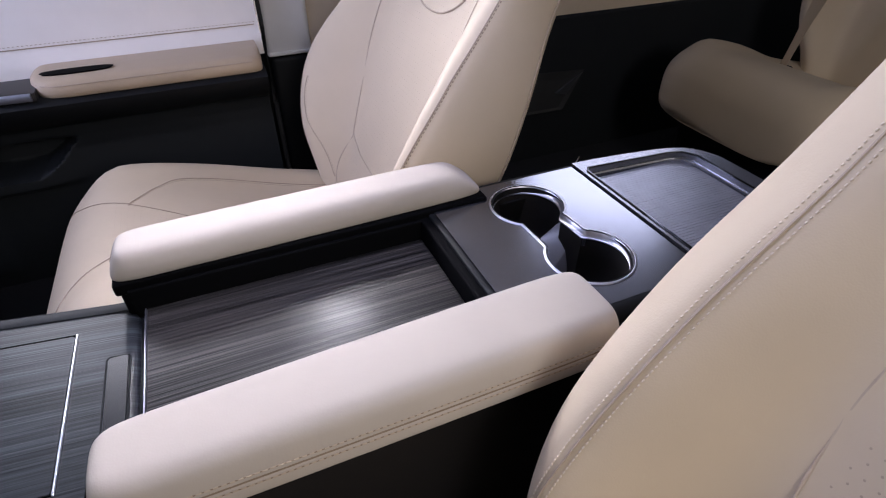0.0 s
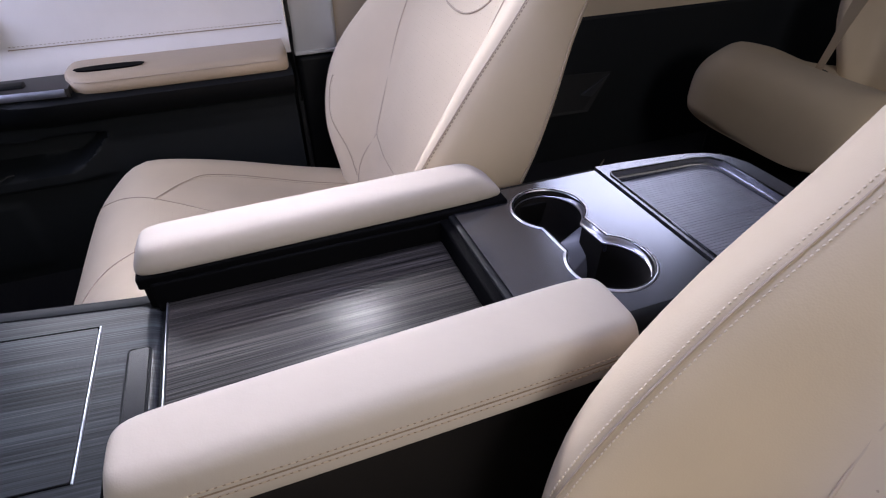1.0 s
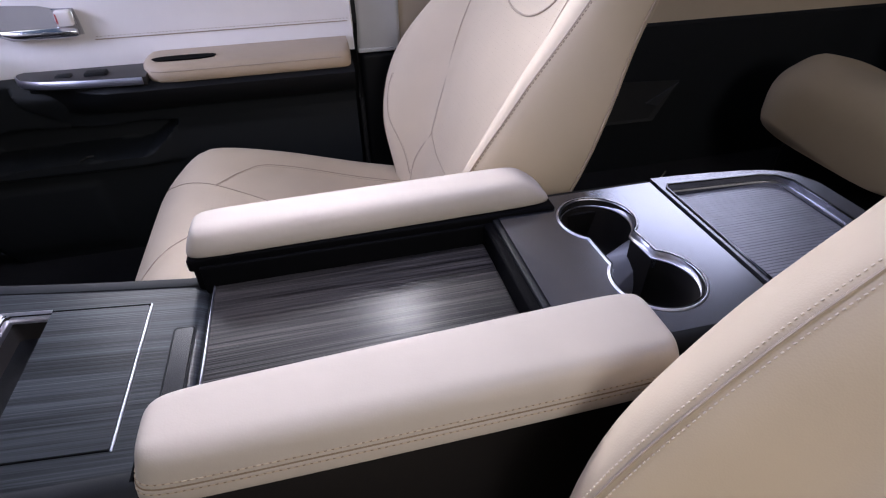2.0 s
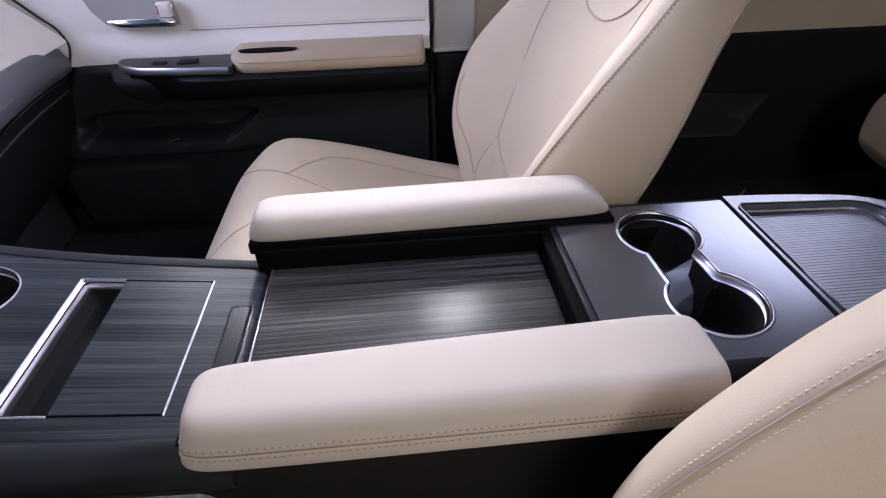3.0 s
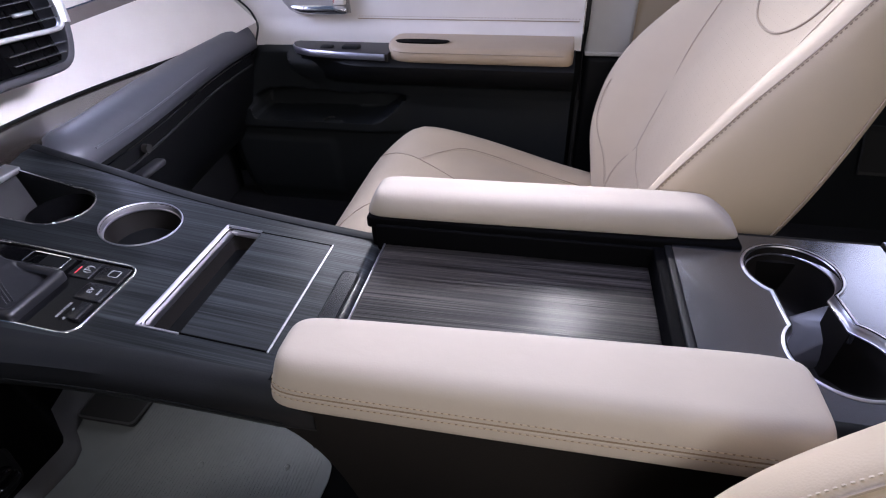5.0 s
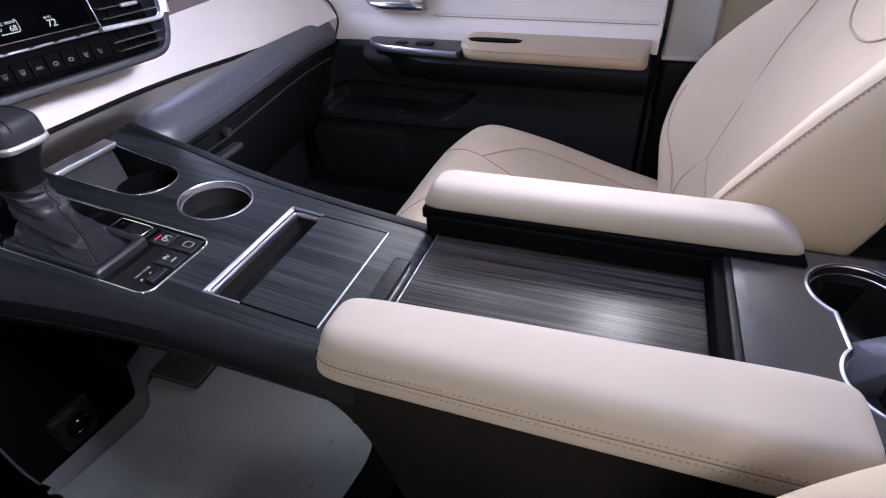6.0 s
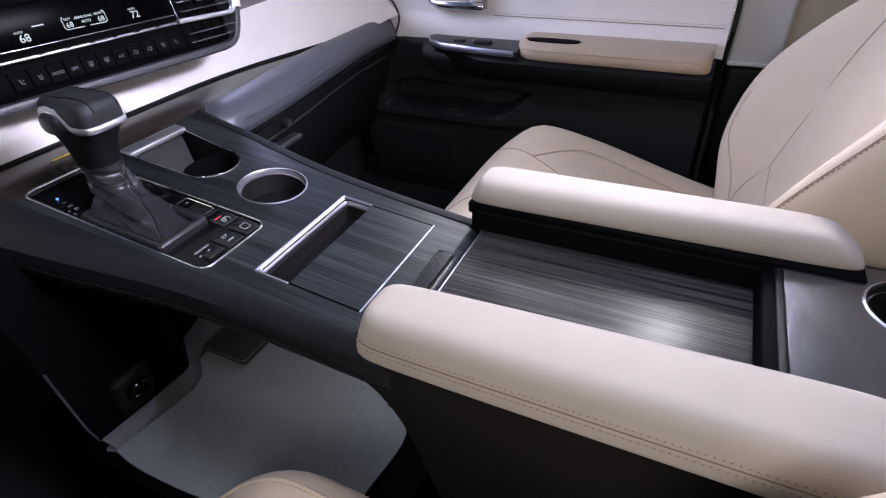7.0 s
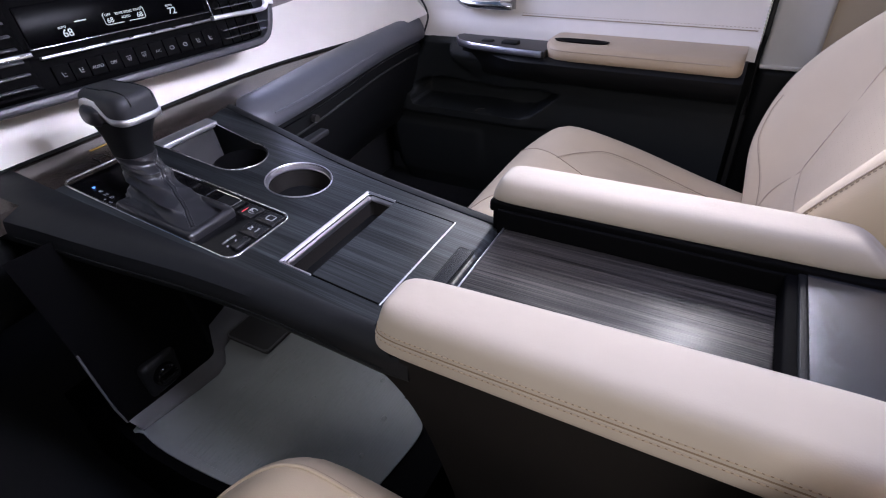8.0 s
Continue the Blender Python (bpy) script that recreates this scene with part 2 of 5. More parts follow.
def slab(outline, holes, top, thick, inset=0.0):
    """A plate with holes: outline and holes are lists of (x, y), top(x, y) its height, thick its depth."""
    bm = bmesh.new()
    edges = []
    for loop in [outline] + list(holes):
        vs = [bm.verts.new((x, y, 0)) for x, y in loop]
        edges += [bm.edges.new((vs[i], vs[(i + 1) % len(vs)])) for i in range(len(vs))]
    bmesh.ops.triangle_fill(bm, use_beauty=True, use_dissolve=False, edges=edges)
    ext = bmesh.ops.extrude_face_region(bm, geom=list(bm.faces))
    low = {v for v in ext["geom"] if isinstance(v, bmesh.types.BMVert)}
    for v in bm.verts:
        v.co.z = top(v.co.x, v.co.y) - (thick if v in low else 0)
    return bm


def circle(cx, cy, r, n=48, a0=0.0, a1=360.0):
    full = abs(a1 - a0) >= 360
    return [(cx + r * math.cos(radians(a0 + (a1 - a0) * i / (n if full else n - 1))), cy + r * math.sin(radians(a0 + (a1 - a0) * i / (n if full else n - 1)))) for i in range(n)]


def rrect(x0, x1, y0, y1, r, n=6):
    out = []
    for cx, cy, a in ((x1 - r, y1 - r, 0), (x0 + r, y1 - r, 90), (x0 + r, y0 + r, 180), (x1 - r, y0 + r, 270)):
        out += [(cx + r * math.cos(radians(a + 90 * k / n)), cy + r * math.sin(radians(a + 90 * k / n))) for k in range(n + 1)]
    return out


def rim(loop, top, width, height, lift=0.0012, deep=0.006):
    """A raised band that follows a closed loop, sitting on the surface top(x, y)."""
    n = len(loop)
    area = sum(loop[i][0] * loop[(i + 1) % n][1] - loop[(i + 1) % n][0] * loop[i][1] for i in range(n))
    sgn = 1 if area > 0 else -1
    rings = []
    for i in range(n):
        a, p, b = Vector(loop[i - 1]), Vector(loop[i]), Vector(loop[(i + 1) % n])
        d = (b - a).normalized()
        nrm = Vector((d.y, -d.x)) * sgn
        ring = []
        for f, h in ((-0.0, -deep), (0.0, lift * 0.4), (0.25, lift), (0.75, lift), (1.0, lift * 0.3), (1.0, -0.001)):
            q = p + nrm * width * f
            ring.append((q.x, q.y, top(p.x, p.y) + h + height * 0))
        rings.append(ring)
    rings.append(rings[0])
    bm = loft(rings, True, False)
    bmesh.ops.remove_doubles(bm, verts=bm.verts, dist=1e-6)
    return bm


def collar_ring(loop, top, flat=0.0016, bevel=0.0028, deep=0.0075, lift=0.0012):
    """A bright ring round an opening: a narrow flat lip outside and a steep polished wall that leads down into the hole."""
    n = len(loop)
    area = sum(loop[i][0] * loop[(i + 1) % n][1] - loop[(i + 1) % n][0] * loop[i][1] for i in range(n))
    sgn = 1 if area > 0 else -1
    rings = []
    for i in range(n):
        a, p, b = Vector(loop[i - 1]), Vector(loop[i]), Vector(loop[(i + 1) % n])
        d = (b - a).normalized()
        out = Vector((d.y, -d.x)) * sgn
        ring = []
        for f, h in ((flat, -0.001), (flat, lift * 0.4), (flat * 0.75, lift), (flat * 0.1, lift), (-0.0003, lift * 0.5), (-bevel * 0.55, -deep * 0.45), (-bevel, -deep), (-bevel - 0.0008, -deep - 0.0004), (-bevel - 0.0006, -deep - 0.002), (0.0002, -deep - 0.002)):
            q = p + out * f
            ring.append((q.x, q.y, top(p.x, p.y) + h))
        rings.append(ring)
    rings.append(rings[0])
    bm = loft(rings, True, False)
    bmesh.ops.remove_doubles(bm, verts=bm.verts, dist=1e-6)
    return bm


def touch(ob, start, way):
    """The place and normal where a line from start first meets the surface of ob."""
    bpy.context.view_layer.update()
    ev = ob.evaluated_get(bpy.context.evaluated_depsgraph_get())
    ok, place, normal, _ = ev.ray_cast(Vector(start), Vector(way).normalized())
    return (place, normal) if ok else None


def well(loop, top, depth, taper=0.85, thick=0.0015, flange=0.0):
    """An open cup below a closed loop."""
    cx = sum(p[0] for p in loop) / len(loop)
    cy = sum(p[1] for p in loop) / len(loop)
    rings = []
    for h, s in ((0.0, 1.0), (-0.006, 0.995), (-depth * 0.8, 0.5 + taper / 2), (-depth * 0.95, taper), (-depth, taper * 0.93)):
        rings.append([(cx + (x - cx) * s, cy + (y - cy) * s, top(x, y) + h) for x, y in loop])
    bm = loft(rings, True, False)
    bm.verts.ensure_lookup_table()
    bm.faces.new(bm.verts[-len(loop):])
    return bm


def sp(v, e):
    return math.copysign(abs(v) ** e, v)


def lerp_table(table, x):
    if x <= table[0][0]:
        return table[0][1]
    n = len(table)
    for i in range(n - 1):
        (a, va), (b, vb) = table[i], table[i + 1]
        if x <= b:
            w = b - a
            s = (vb - va) / w
            ma = s if i == 0 else (vb - table[i - 1][1]) / (b - table[i - 1][0])
            mb = s if i == n - 2 else (table[i + 2][1] - va) / (table[i + 2][0] - a)
            t = (x - a) / w
            return (2 * t ** 3 - 3 * t * t + 1) * va + (t ** 3 - 2 * t * t + t) * w * ma + (3 * t * t - 2 * t ** 3) * vb + (t ** 3 - t * t) * w * mb
    return table[-1][1]


def smoothstep(a, b, x):
    t = max(0.0, min(1.0, (x - a) / (b - a)))
    return t * t * (3 - 2 * t)


def text_mesh(words, size, parent, m, material, name="legend"):
    cu = bpy.data.curves.new(name, "FONT")
    cu.body, cu.size, cu.align_x, cu.align_y, cu.extrude = words, size, "CENTER", "CENTER", 0.0002
    tmp = bpy.data.objects.new(name, cu)
    scene.collection.objects.link(tmp)
    me = bpy.data.meshes.new_from_object(tmp.evaluated_get(bpy.context.evaluated_depsgraph_get()))
    bpy.data.objects.remove(tmp)
    me.materials.clear()
    me.materials.append(material)
    me.transform(m)
    ob = new(name, me)
    ob.parent = parent
    return ob


# ---- the cabin shell ----
part("floor", rbox(-0.95, 0.95, -2.6, 1.1, -0.06, 0.0, 0), CARPET)
tagged(bpy.data.objects["floor"], "black carpeted car floor in shade", "floor", kind="structure")
c = part("ground", rbox(-60, 60, -60, 60, -0.42, -0.40, 0), LEDGE)
tagged(c, "plain grey paved ground under the car", "ground", kind="structure")
# The ceiling opening only makes room for the added overhead fill.
roof = rbox(-0.95, 0.95, -2.6, -0.62, 1.22, 1.27, 0.0)
rbox(-0.95, -0.09, -0.62, 0.36, 1.22, 1.27, 0.0, bm=roof)
rbox(0.29, 0.95, -0.62, 0.36, 1.22, 1.27, 0.0, bm=roof)
rbox(-0.09, 0.29, 0.00, 0.36, 1.22, 1.27, 0.0, bm=roof)
c = part("ceiling", roof, LINER)
tagged(c, "plain light fabric headliner over the cabin", "ceiling", kind="structure")
c = part("wall_rear", rbox(-0.95, 0.95, -2.66, -2.6, 0.0, 1.25, 0), LINER)
tagged(c, "plain closed rear end of the cabin", "wall", kind="structure")
c = part("wall_front", rbox(-0.95, 0.95, 1.10, 1.15, 0.0, 0.66, 0), BLACK)
tagged(c, "black bulkhead behind the dashboard", "wall", kind="structure")
# Unseen wall, notched and raised to steer the light on the lower mat.
bm = rbox(-1.0, -0.95, -2.6, -0.42, 0.0, 0.68, 0)
rbox(-1.0, -0.95, -0.42, -0.14, 0.0, 0.55, 0, bm=bm)
rbox(-1.0, -0.95, -0.14, 0.50, 0.0, 1.10, 0, bm=bm)
rbox(-1.0, -0.95, 0.50, 1.1, 0.0, 0.68, 0, bm=bm)
c = part("wall_left", bm, BLACK)
tagged(c, "plain black side wall beside the driver, stepped to shade the console", "wall", kind="structure")
c = part("wall_right", rbox(0.95, 1.0, -2.6, 1.1, 0.0, 0.68, 0), BLACK)
tagged(c, "plain black outer skin behind the door trims", "wall", kind="structure")
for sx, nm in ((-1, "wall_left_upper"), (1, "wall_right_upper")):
    bm = rbox(sx * 0.95, sx * 1.0, -2.6, -1.98 if sx > 0 else -1.36, 0.68, 1.25, 0)
    if sx < 0:
        rbox(-0.95, -1.0, -0.70, -0.52, 0.68, 1.25, 0, bm=bm)
        rbox(-0.95, -1.0, -1.36, -0.70, 0.68, 0.80, 0, bm=bm)
    rbox(sx * 0.95, sx * 1.0, 0.42, 1.1, 0.68, 0.80, 0, bm=bm)
    tagged(part(nm, bm, LINER), "plain upper side wall round the window openings", "wall", kind="structure")

# Unseen dark panel, added to keep the rear console panel's reflection dark.
c = part("dark_side_panel", rbox(0.95, 1.0, -1.02, -0.36, 0.68, 1.25, 0), BLACKSHINE)
tagged(c, "unseen dark panel added to darken the console's reflection", "window", kind="structure")


# ---- centre console ----
console = thing("center_console", "long dark bridge console between the beige front seats", "console")


def zd(x, y):
    """Height of the sloping front deck."""
    return 0.402 + 0.117 * y


def edge_x(y):
    return lerp_table([(-0.06, 0.104), (0.10, 0.110), (0.20, 0.120), (0.32, 0.142), (0.45, 0.165), (0.53, 0.190)], y)


def edge_left(y):
    """The veneer ends closer to the selector plate on the driver's side."""
    return lerp_table([(-0.06, 0.104), (0.10, 0.110), (0.20, 0.1165), (0.32, 0.121), (0.45, 0.124)], y)


CUP = (0.057, 0.216, 0.042)
cup_loop = circle(*CUP, 56)
phone_loop = [(0.020, 0.436), (0.020, 0.318)] + [(0.0585 + 0.0385 * math.cos(radians(a)), 0.322 + 0.036 * math.sin(radians(a))) for a in range(190, 371, 10)] + [(0.112, 0.432)]
phone_loop = [(x + 0.002, y) for x, y in phone_loop]
bin_loop = rrect(-0.083, 0.081, -0.001, 0.123, 0.006)
shift_loop = rrect(-0.108, -0.014, 0.170, 0.445, 0.012)
ys = [-0.036, -0.03] + [-0.02 + 0.0235 * k for k in range(21)]
outline = [(edge_x(y), y) for y in ys] + [(-edge_left(y), y) for y in reversed(ys)]
part("deck", slab(outline, [cup_loop, phone_loop, bin_loop, shift_loop], zd, 0.004), WOOD, console, "dark grey striped wood veneer deck", sharp=25)

rings = []
for k in range(15):
    a = radians(90 * k / 14)
    y, dz = -0.036 - 0.0165 * math.sin(a), -0.0115 * (1 - math.cos(a))
    w = edge_x(y) - 0.012 * (1 - math.cos(a))
    row = []
    for j in range(33):
        u = -1 + j / 16
        row.append((w * u, y, 0.402 - 0.117 * 0.036 - 0.117 * 0.4 * (-0.036 - y) + dz - 0.004 * max(0.0, abs(u) - 0.93) / 0.07 * math.sin(a)))
    rings.append(row + [(x, yy, zz - 0.004) for x, yy, zz in reversed(row)])
part("deck_lip", loft(rings), WOOD, console, "rounded rear lip of the veneer deck", sharp=60)

# padded edge along both sides of the deck
for sx in (1, -1):
    rings = []
    for k in range(37):
        y = -0.058 + (0.508 if sx > 0 else 0.585) * k / 36
        big = 1.0 if sx < 0 else 0.55
        x0, z0 = edge_x(y), zd(0, max(y, -0.03))
        prof = [(-0.004, -0.006), (-0.001, 0.0012), (0.006, 0.0028), (0.013, 0.000), (0.020 * big + 0.003, -0.008), (0.025 * big, -0.018),
                (0.026 * big, -0.028), (0.022 * big, -0.038), (0.012 * big, -0.045), (-0.006, -0.047)]
        if sx < 0:
            x0, wide = edge_left(y), edge_x(y) - edge_left(y)
            prof = [(a + wide * smoothstep(-0.002, 0.022, a), b) for a, b in prof]
        rings.append([(sx * (x0 + a), y, z0 + b) for a, b in prof])
    part("edge_pad", loft(rings), PADBLACK, console, "black padded console edge")
    rings = [(sx * (edge_x(y) + 0.0262 * (1.0 if sx < 0 else 0.55)), y, zd(0, max(y, -0.03)) - 0.026) for y in [-0.03 + 0.02 * k for k in range(24)]]
    part("edge_seam", tube(rings, 0.0008, 6), BLACK, console)

# bridge body under the deck
part("bridge_body", rbox(-0.100, 0.100, -0.05, 0.44, 0.325, 0.372, 0.012), BLACK, console)
for v in bpy.data.objects["bridge_body"].data.vertices:
    v.co.z += 0.10 * max(0, v.co.y)

# cup holder
part("cup_ring", collar_ring(cup_loop, zd, 0.0014, 0.0016, 0.0062), SATINCHROME, console, "satin chrome cup holder ring", sharp=50)
part("cup_well", well(circle(CUP[0], CUP[1], 0.0415, 48), zd, 0.070, 0.86), WELLBLACK, console, "black cup holder well")
# square cup and phone slot
part("slot_rim", rim(phone_loop, zd, 0.0018, 0.0, 0.0012), CHROME, console, "thin chrome edge of the phone slot", sharp=60)
part("slot_well", well([(0.066 + (x - 0.066) * 0.985, 0.36 + (y - 0.36) * 0.985) for x, y in phone_loop], zd, 0.060, 0.80), BLACK, console, "black moulded phone and cup well")
rings = []
for k in range(13):
    t = k / 12
    q = t * t * (3 - 2 * t)
    rings.append([(0.0235, 0.424 - 0.098 * t, 0.446 - 0.052 * q), (0.108 - 0.034 * t, 0.424 - 0.060 * t, 0.446 - 0.050 * q), (0.108 - 0.034 * t, 0.424 - 0.060 * t, 0.385), (0.0235, 0.424 - 0.098 * t, 0.385)])
part("slot_ramp", loft(rings), SLOTGREY, console, "grey sloping phone rest", sharp=30)
rings = [[(0.0605 + r * math.cos(radians(a)), 0.322 + r * 0.93 * math.sin(radians(a)), z) for a in range(0, 360, 10)] for r, z in ((0.0372, 0.4335), (0.0360, 0.425), (0.0340, 0.395), (0.0310, 0.386))]
part("slot_cup_wall", loft(rings, True, False), PANELBLACK, console, "round cup wall inside the slot")
bm = rbox(0.020, 0.116, 0.4195, 0.4400, -0.003, 0.0045, 0.0015)
for v in bm.verts:
    v.co.z += zd(0, v.co.y) - 0.001
part("slot_front_band", bm, BRIGHTBAR, console, "broad chrome band at the front of the slot")

# storage bin with its half-open sliding lid
bin_well = rrect(-0.081, 0.079, 0.001, 0.121, 0.005)
part("bin_well", well(bin_well, zd, 0.075, 0.97), WELLBLACK, console, "deep black storage bin")
bm = loft([[(x, 0.1262, -0.010), (x, 0.1262, 0.0008), (x, 0.1253, 0.0015), (x, 0.1243, 0.0012), (x + e, 0.1192, -0.0034), (x + e, 0.1188, -0.006), (x + e, 0.1188, -0.010)] for x, e in ((-0.083, 0.003), (0.081, -0.003))])
rbox(-0.0845, -0.0822, 0.084, 0.1255, -0.008, 0.0014, 0.0006, bm=bm)
loft([[(0.0826, y, -0.008), (0.0826, y, 0.0010), (0.0818, y, 0.0014), (0.0810, y, 0.0010), (0.0770, y, -0.0042), (0.0766, y, -0.008)] for y in (0.084, 0.1250)], bm=bm)
for v in bm.verts:
    v.co.z += zd(0, v.co.y)
part("bin_trim", bm, SATINCHROME, console, "chrome frame round the open bin")
part("bin_lid", slab(rrect(-0.0815, 0.0795, 0.0015, 0.0835, 0.002), [], lambda x, y: zd(x, y) + 0.0006, 0.004), WOOD, console, "sliding dark veneer lid", sharp=25)
bm = rbox(-0.0835, 0.0815, -0.0008, 0.0006, -0.003, 0.0012, 0.0004)
for v in bm.verts:
    v.co.z += zd(0, v.co.y)
part("lid_line", bm, BRIGHTBAR, console, "thin chrome line behind the lid")
for x in (-0.0825, 0.0806):
    bm = rbox(x - 0.0008, x + 0.0008, 0.001, 0.0838, -0.002, 0.0009, 0.0003)
    for v in bm.verts:
        v.co.z += zd(0, v.co.y)
    part("lid_gap", bm, PANELBLACK, console, "dark gap beside the lid")
latch = slab(rrect(-0.045, 0.042, -0.042, -0.0265, 0.003), [], lambda x, y: zd(0, -0.03) - 0.02 * (-0.03 - y) + 0.0004, 0.005)
part("latch", latch, KEYCAPS, console, "narrow dark push latch", sharp=30)
part("latch_gap", rim(rrect(-0.0455, 0.0425, -0.0425, -0.026, 0.003), lambda x, y: zd(0, y), 0.0016, 0.0, 0.0006), BLACK, console)

# open tray between the armrests
TRAY = 0.400
bm = rbox(-0.0965, 0.0965, -0.341, -0.057, TRAY - 0.006, TRAY, 0.001)
part("tray_floor", bm, TRAYWOOD, console, "dark brown striped veneer tray floor")
part("tray_line", rbox(-0.0965, 0.0965, -0.0568, -0.0554, TRAY - 0.006, TRAY + 0.001, 0.0005), SATINCHROME, console, "thin chrome line at the tray front")
part("tray_step", rbox(-0.103, 0.103, -0.0555, -0.046, 0.36, 0.3915, 0.003), BLACK, console)
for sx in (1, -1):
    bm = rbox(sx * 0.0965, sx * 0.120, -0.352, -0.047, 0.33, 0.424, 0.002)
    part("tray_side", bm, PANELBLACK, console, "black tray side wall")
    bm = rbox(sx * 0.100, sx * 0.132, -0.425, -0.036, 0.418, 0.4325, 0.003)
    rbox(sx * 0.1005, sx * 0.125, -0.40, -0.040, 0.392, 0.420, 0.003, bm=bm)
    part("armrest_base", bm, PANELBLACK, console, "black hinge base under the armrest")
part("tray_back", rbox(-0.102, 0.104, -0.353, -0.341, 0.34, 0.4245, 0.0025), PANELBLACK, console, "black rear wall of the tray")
part("tray_lip", rbox(-0.104, 0.106, -0.3585, -0.3515, 0.40, 0.4275, 0.0015), BLACK, console)
part("tray_underside", rbox(-0.104, 0.104, -0.40, -0.05, 0.335, 0.392, 0.004), BLACK, console)
for sx in (1, -1):
    curve = smooth_path([(-0.12, 0.0, 0), (-0.110, 0.12, 0), (-0.098, 0.20, 0), (-0.082, 0.26, 0), (-0.067, 0.305, 0), (-0.052, 0.335, 0), (-0.032, 0.358, 0), (-0.010, 0.369, 0), (0.020, 0.375, 0)], 5)
    side = [(-0.76, 0.0)] + [(q.x, q.y) for q in curve] + [(0.020, 0.385), (-0.046, 0.385), (-0.046, 0.414), (-0.76, 0.414)]
    bm = loft([[(sx * 0.105, y, z) for y, z in side], [(sx * 0.124, y, z) for y, z in side], [(sx * 0.128, y - 0.003, z) for y, z in side]])
    part("side_wall", bm, SIDEBROWN, console, "black console side wall")

# rear panel with the double cup holder
CX = 0.014
r1, r2 = (0.0725, -0.461, 0.0405), (-0.034, -0.4695, 0.0425)


def zr(x, y):
    return 0.4285


def arc(c, a0, a1, step=6):
    n = max(2, round(abs(a1 - a0) / step))
    return [(c[0] + c[2] * math.cos(radians(a0 + (a1 - a0) * k / n)), c[1] + c[2] * math.sin(radians(a0 + (a1 - a0) * k / n))) for k in range(n + 1)]


# two round cups joined by a straight-sided neck
double = arc(r1, -141, 143) + arc(r2, 47, 332)
ys = [-0.3585, -0.375, -0.40, -0.43, -0.46, -0.49, -0.52, -0.545, -0.5575]


def half(y):
    return 0.114


outline = [(CX + half(y), y) for y in ys] + [(CX - half(y), y) for y in reversed(ys)]
part("rear_panel", slab(outline, [double], zr, 0.02), SATIN, console, "smooth satin graphite rear panel", sharp=30)
for s in (1, -1):
    bend = [(0.1135, 0.4285), (0.117, 0.4282), (0.121, 0.4265), (0.1245, 0.4230), (0.126, 0.418), (0.126, 0.405), (0.1135, 0.405)]
    part("panel_shoulder", loft([[(CX + s * x, y, z) for x, z in bend] for y in (-0.3585, -0.5575)]), BLACK, console)
part("double_cup_trim", collar_ring(double, zr, 0.0030, 0.0024, 0.0065), SATINCHROME, console, "figure-eight chrome cup holder trim", sharp=50)
part("trim_groove", tube([(x, y, zr(x, y) + 0.0011) for x, y in double], 0.0006, 5, True), BLACK, console)
inner = [(CX + 0.005 + (x - CX - 0.005) * 0.975, -0.465 + (y + 0.465) * 0.975) for x, y in double]
part("cup_recess", well(inner, zr, 0.066, 0.90), WELLBLACK, console, "black double cup holder well")
bm = bmesh.new()
for q in ((0.037, -0.477, 0.392), (0.018, -0.496, 0.371), (0.016, -0.460, 0.370), (0.049, -0.462, 0.392), (0.032, -0.508, 0.402), (0.055, -0.496, 0.408), (0.016, -0.500, 0.360), (0.014, -0.456, 0.360), (0.060, -0.505, 0.360), (0.060, -0.452, 0.360)):
    bm.verts.new(q)
bmesh.ops.convex_hull(bm, input=bm.verts)
bmesh.ops.bevel(bm, geom=list(bm.edges), offset=0.0016, segments=2, profile=0.5, affect="EDGES")
part("cup_spring", bm, TABGREY, console, "grey cup holder tab between the cups")

# rear tray unit
ys = [-0.5635, -0.60, -0.64, -0.68, -0.705, -0.725, -0.74, -0.75]
hw = [0.122, 0.120, 0.116, 0.111, 0.106, 0.098, 0.084, 0.060]
outline = [(CX + h, y) for h, y in zip(hw, ys)] + [(CX - h, y) for h, y in zip(reversed(hw), reversed(ys))]
tray_loop = [(CX + 0.102, -0.575), (CX + 0.094, -0.695), (CX + 0.088, -0.712), (CX + 0.072, -0.722), (CX - 0.072, -0.722), (CX - 0.088, -0.712), (CX - 0.094, -0.695), (CX - 0.102, -0.575), (CX - 0.096, -0.571), (CX + 0.096, -0.571)]
zt = lambda x, y: 0.4285
part("rear_tray_rim", slab(outline, [tray_loop], zt, 0.02), GRAPHITE, console, "graphite rim of the rear tray", sharp=30)
part("rear_tray_edge", rim(tray_loop, zt, 0.003, 0.0, 0.0016), BLACKSHINE, console)
part("rear_tray_well", well(tray_loop, zt, 0.010, 0.975), GRAPHITE, console)
liner = thing("tray_liner", "silver-grey ribbed liner lying in the rear console tray", "tray liner")
part("liner_sheet", slab(rrect(CX - 0.091, CX + 0.091, -0.716, -0.576, 0.010), [], lambda x, y: 0.4188, 0.001), BLACK, liner)
rnd = random.Random(5)
bm = bmesh.new()
for k in range(42):
    x = CX - 0.0885 + 0.177 * k / 41
    g = 0.00186 + 0.00024 * rnd.random()
    cut = 0.004 if k in (0, 41) else 0.0
    rbox(x - g, x + g, -0.714 + cut, -0.578 - cut, 0.4185, 0.4196, 0.0004, 1, bm=bm)
part("ribs", bm, TRAYSILVER, liner, "fine silver-grey ribs")
part("panel_gap", rbox(CX - 0.118, CX + 0.118, -0.5645, -0.5565, 0.40, 0.4205, 0), BLACK, console)
part("rear_end", rbox(CX - 0.10, CX + 0.10, -0.745, -0.36, 0.0, 0.352, 0.02), BLACK, console)


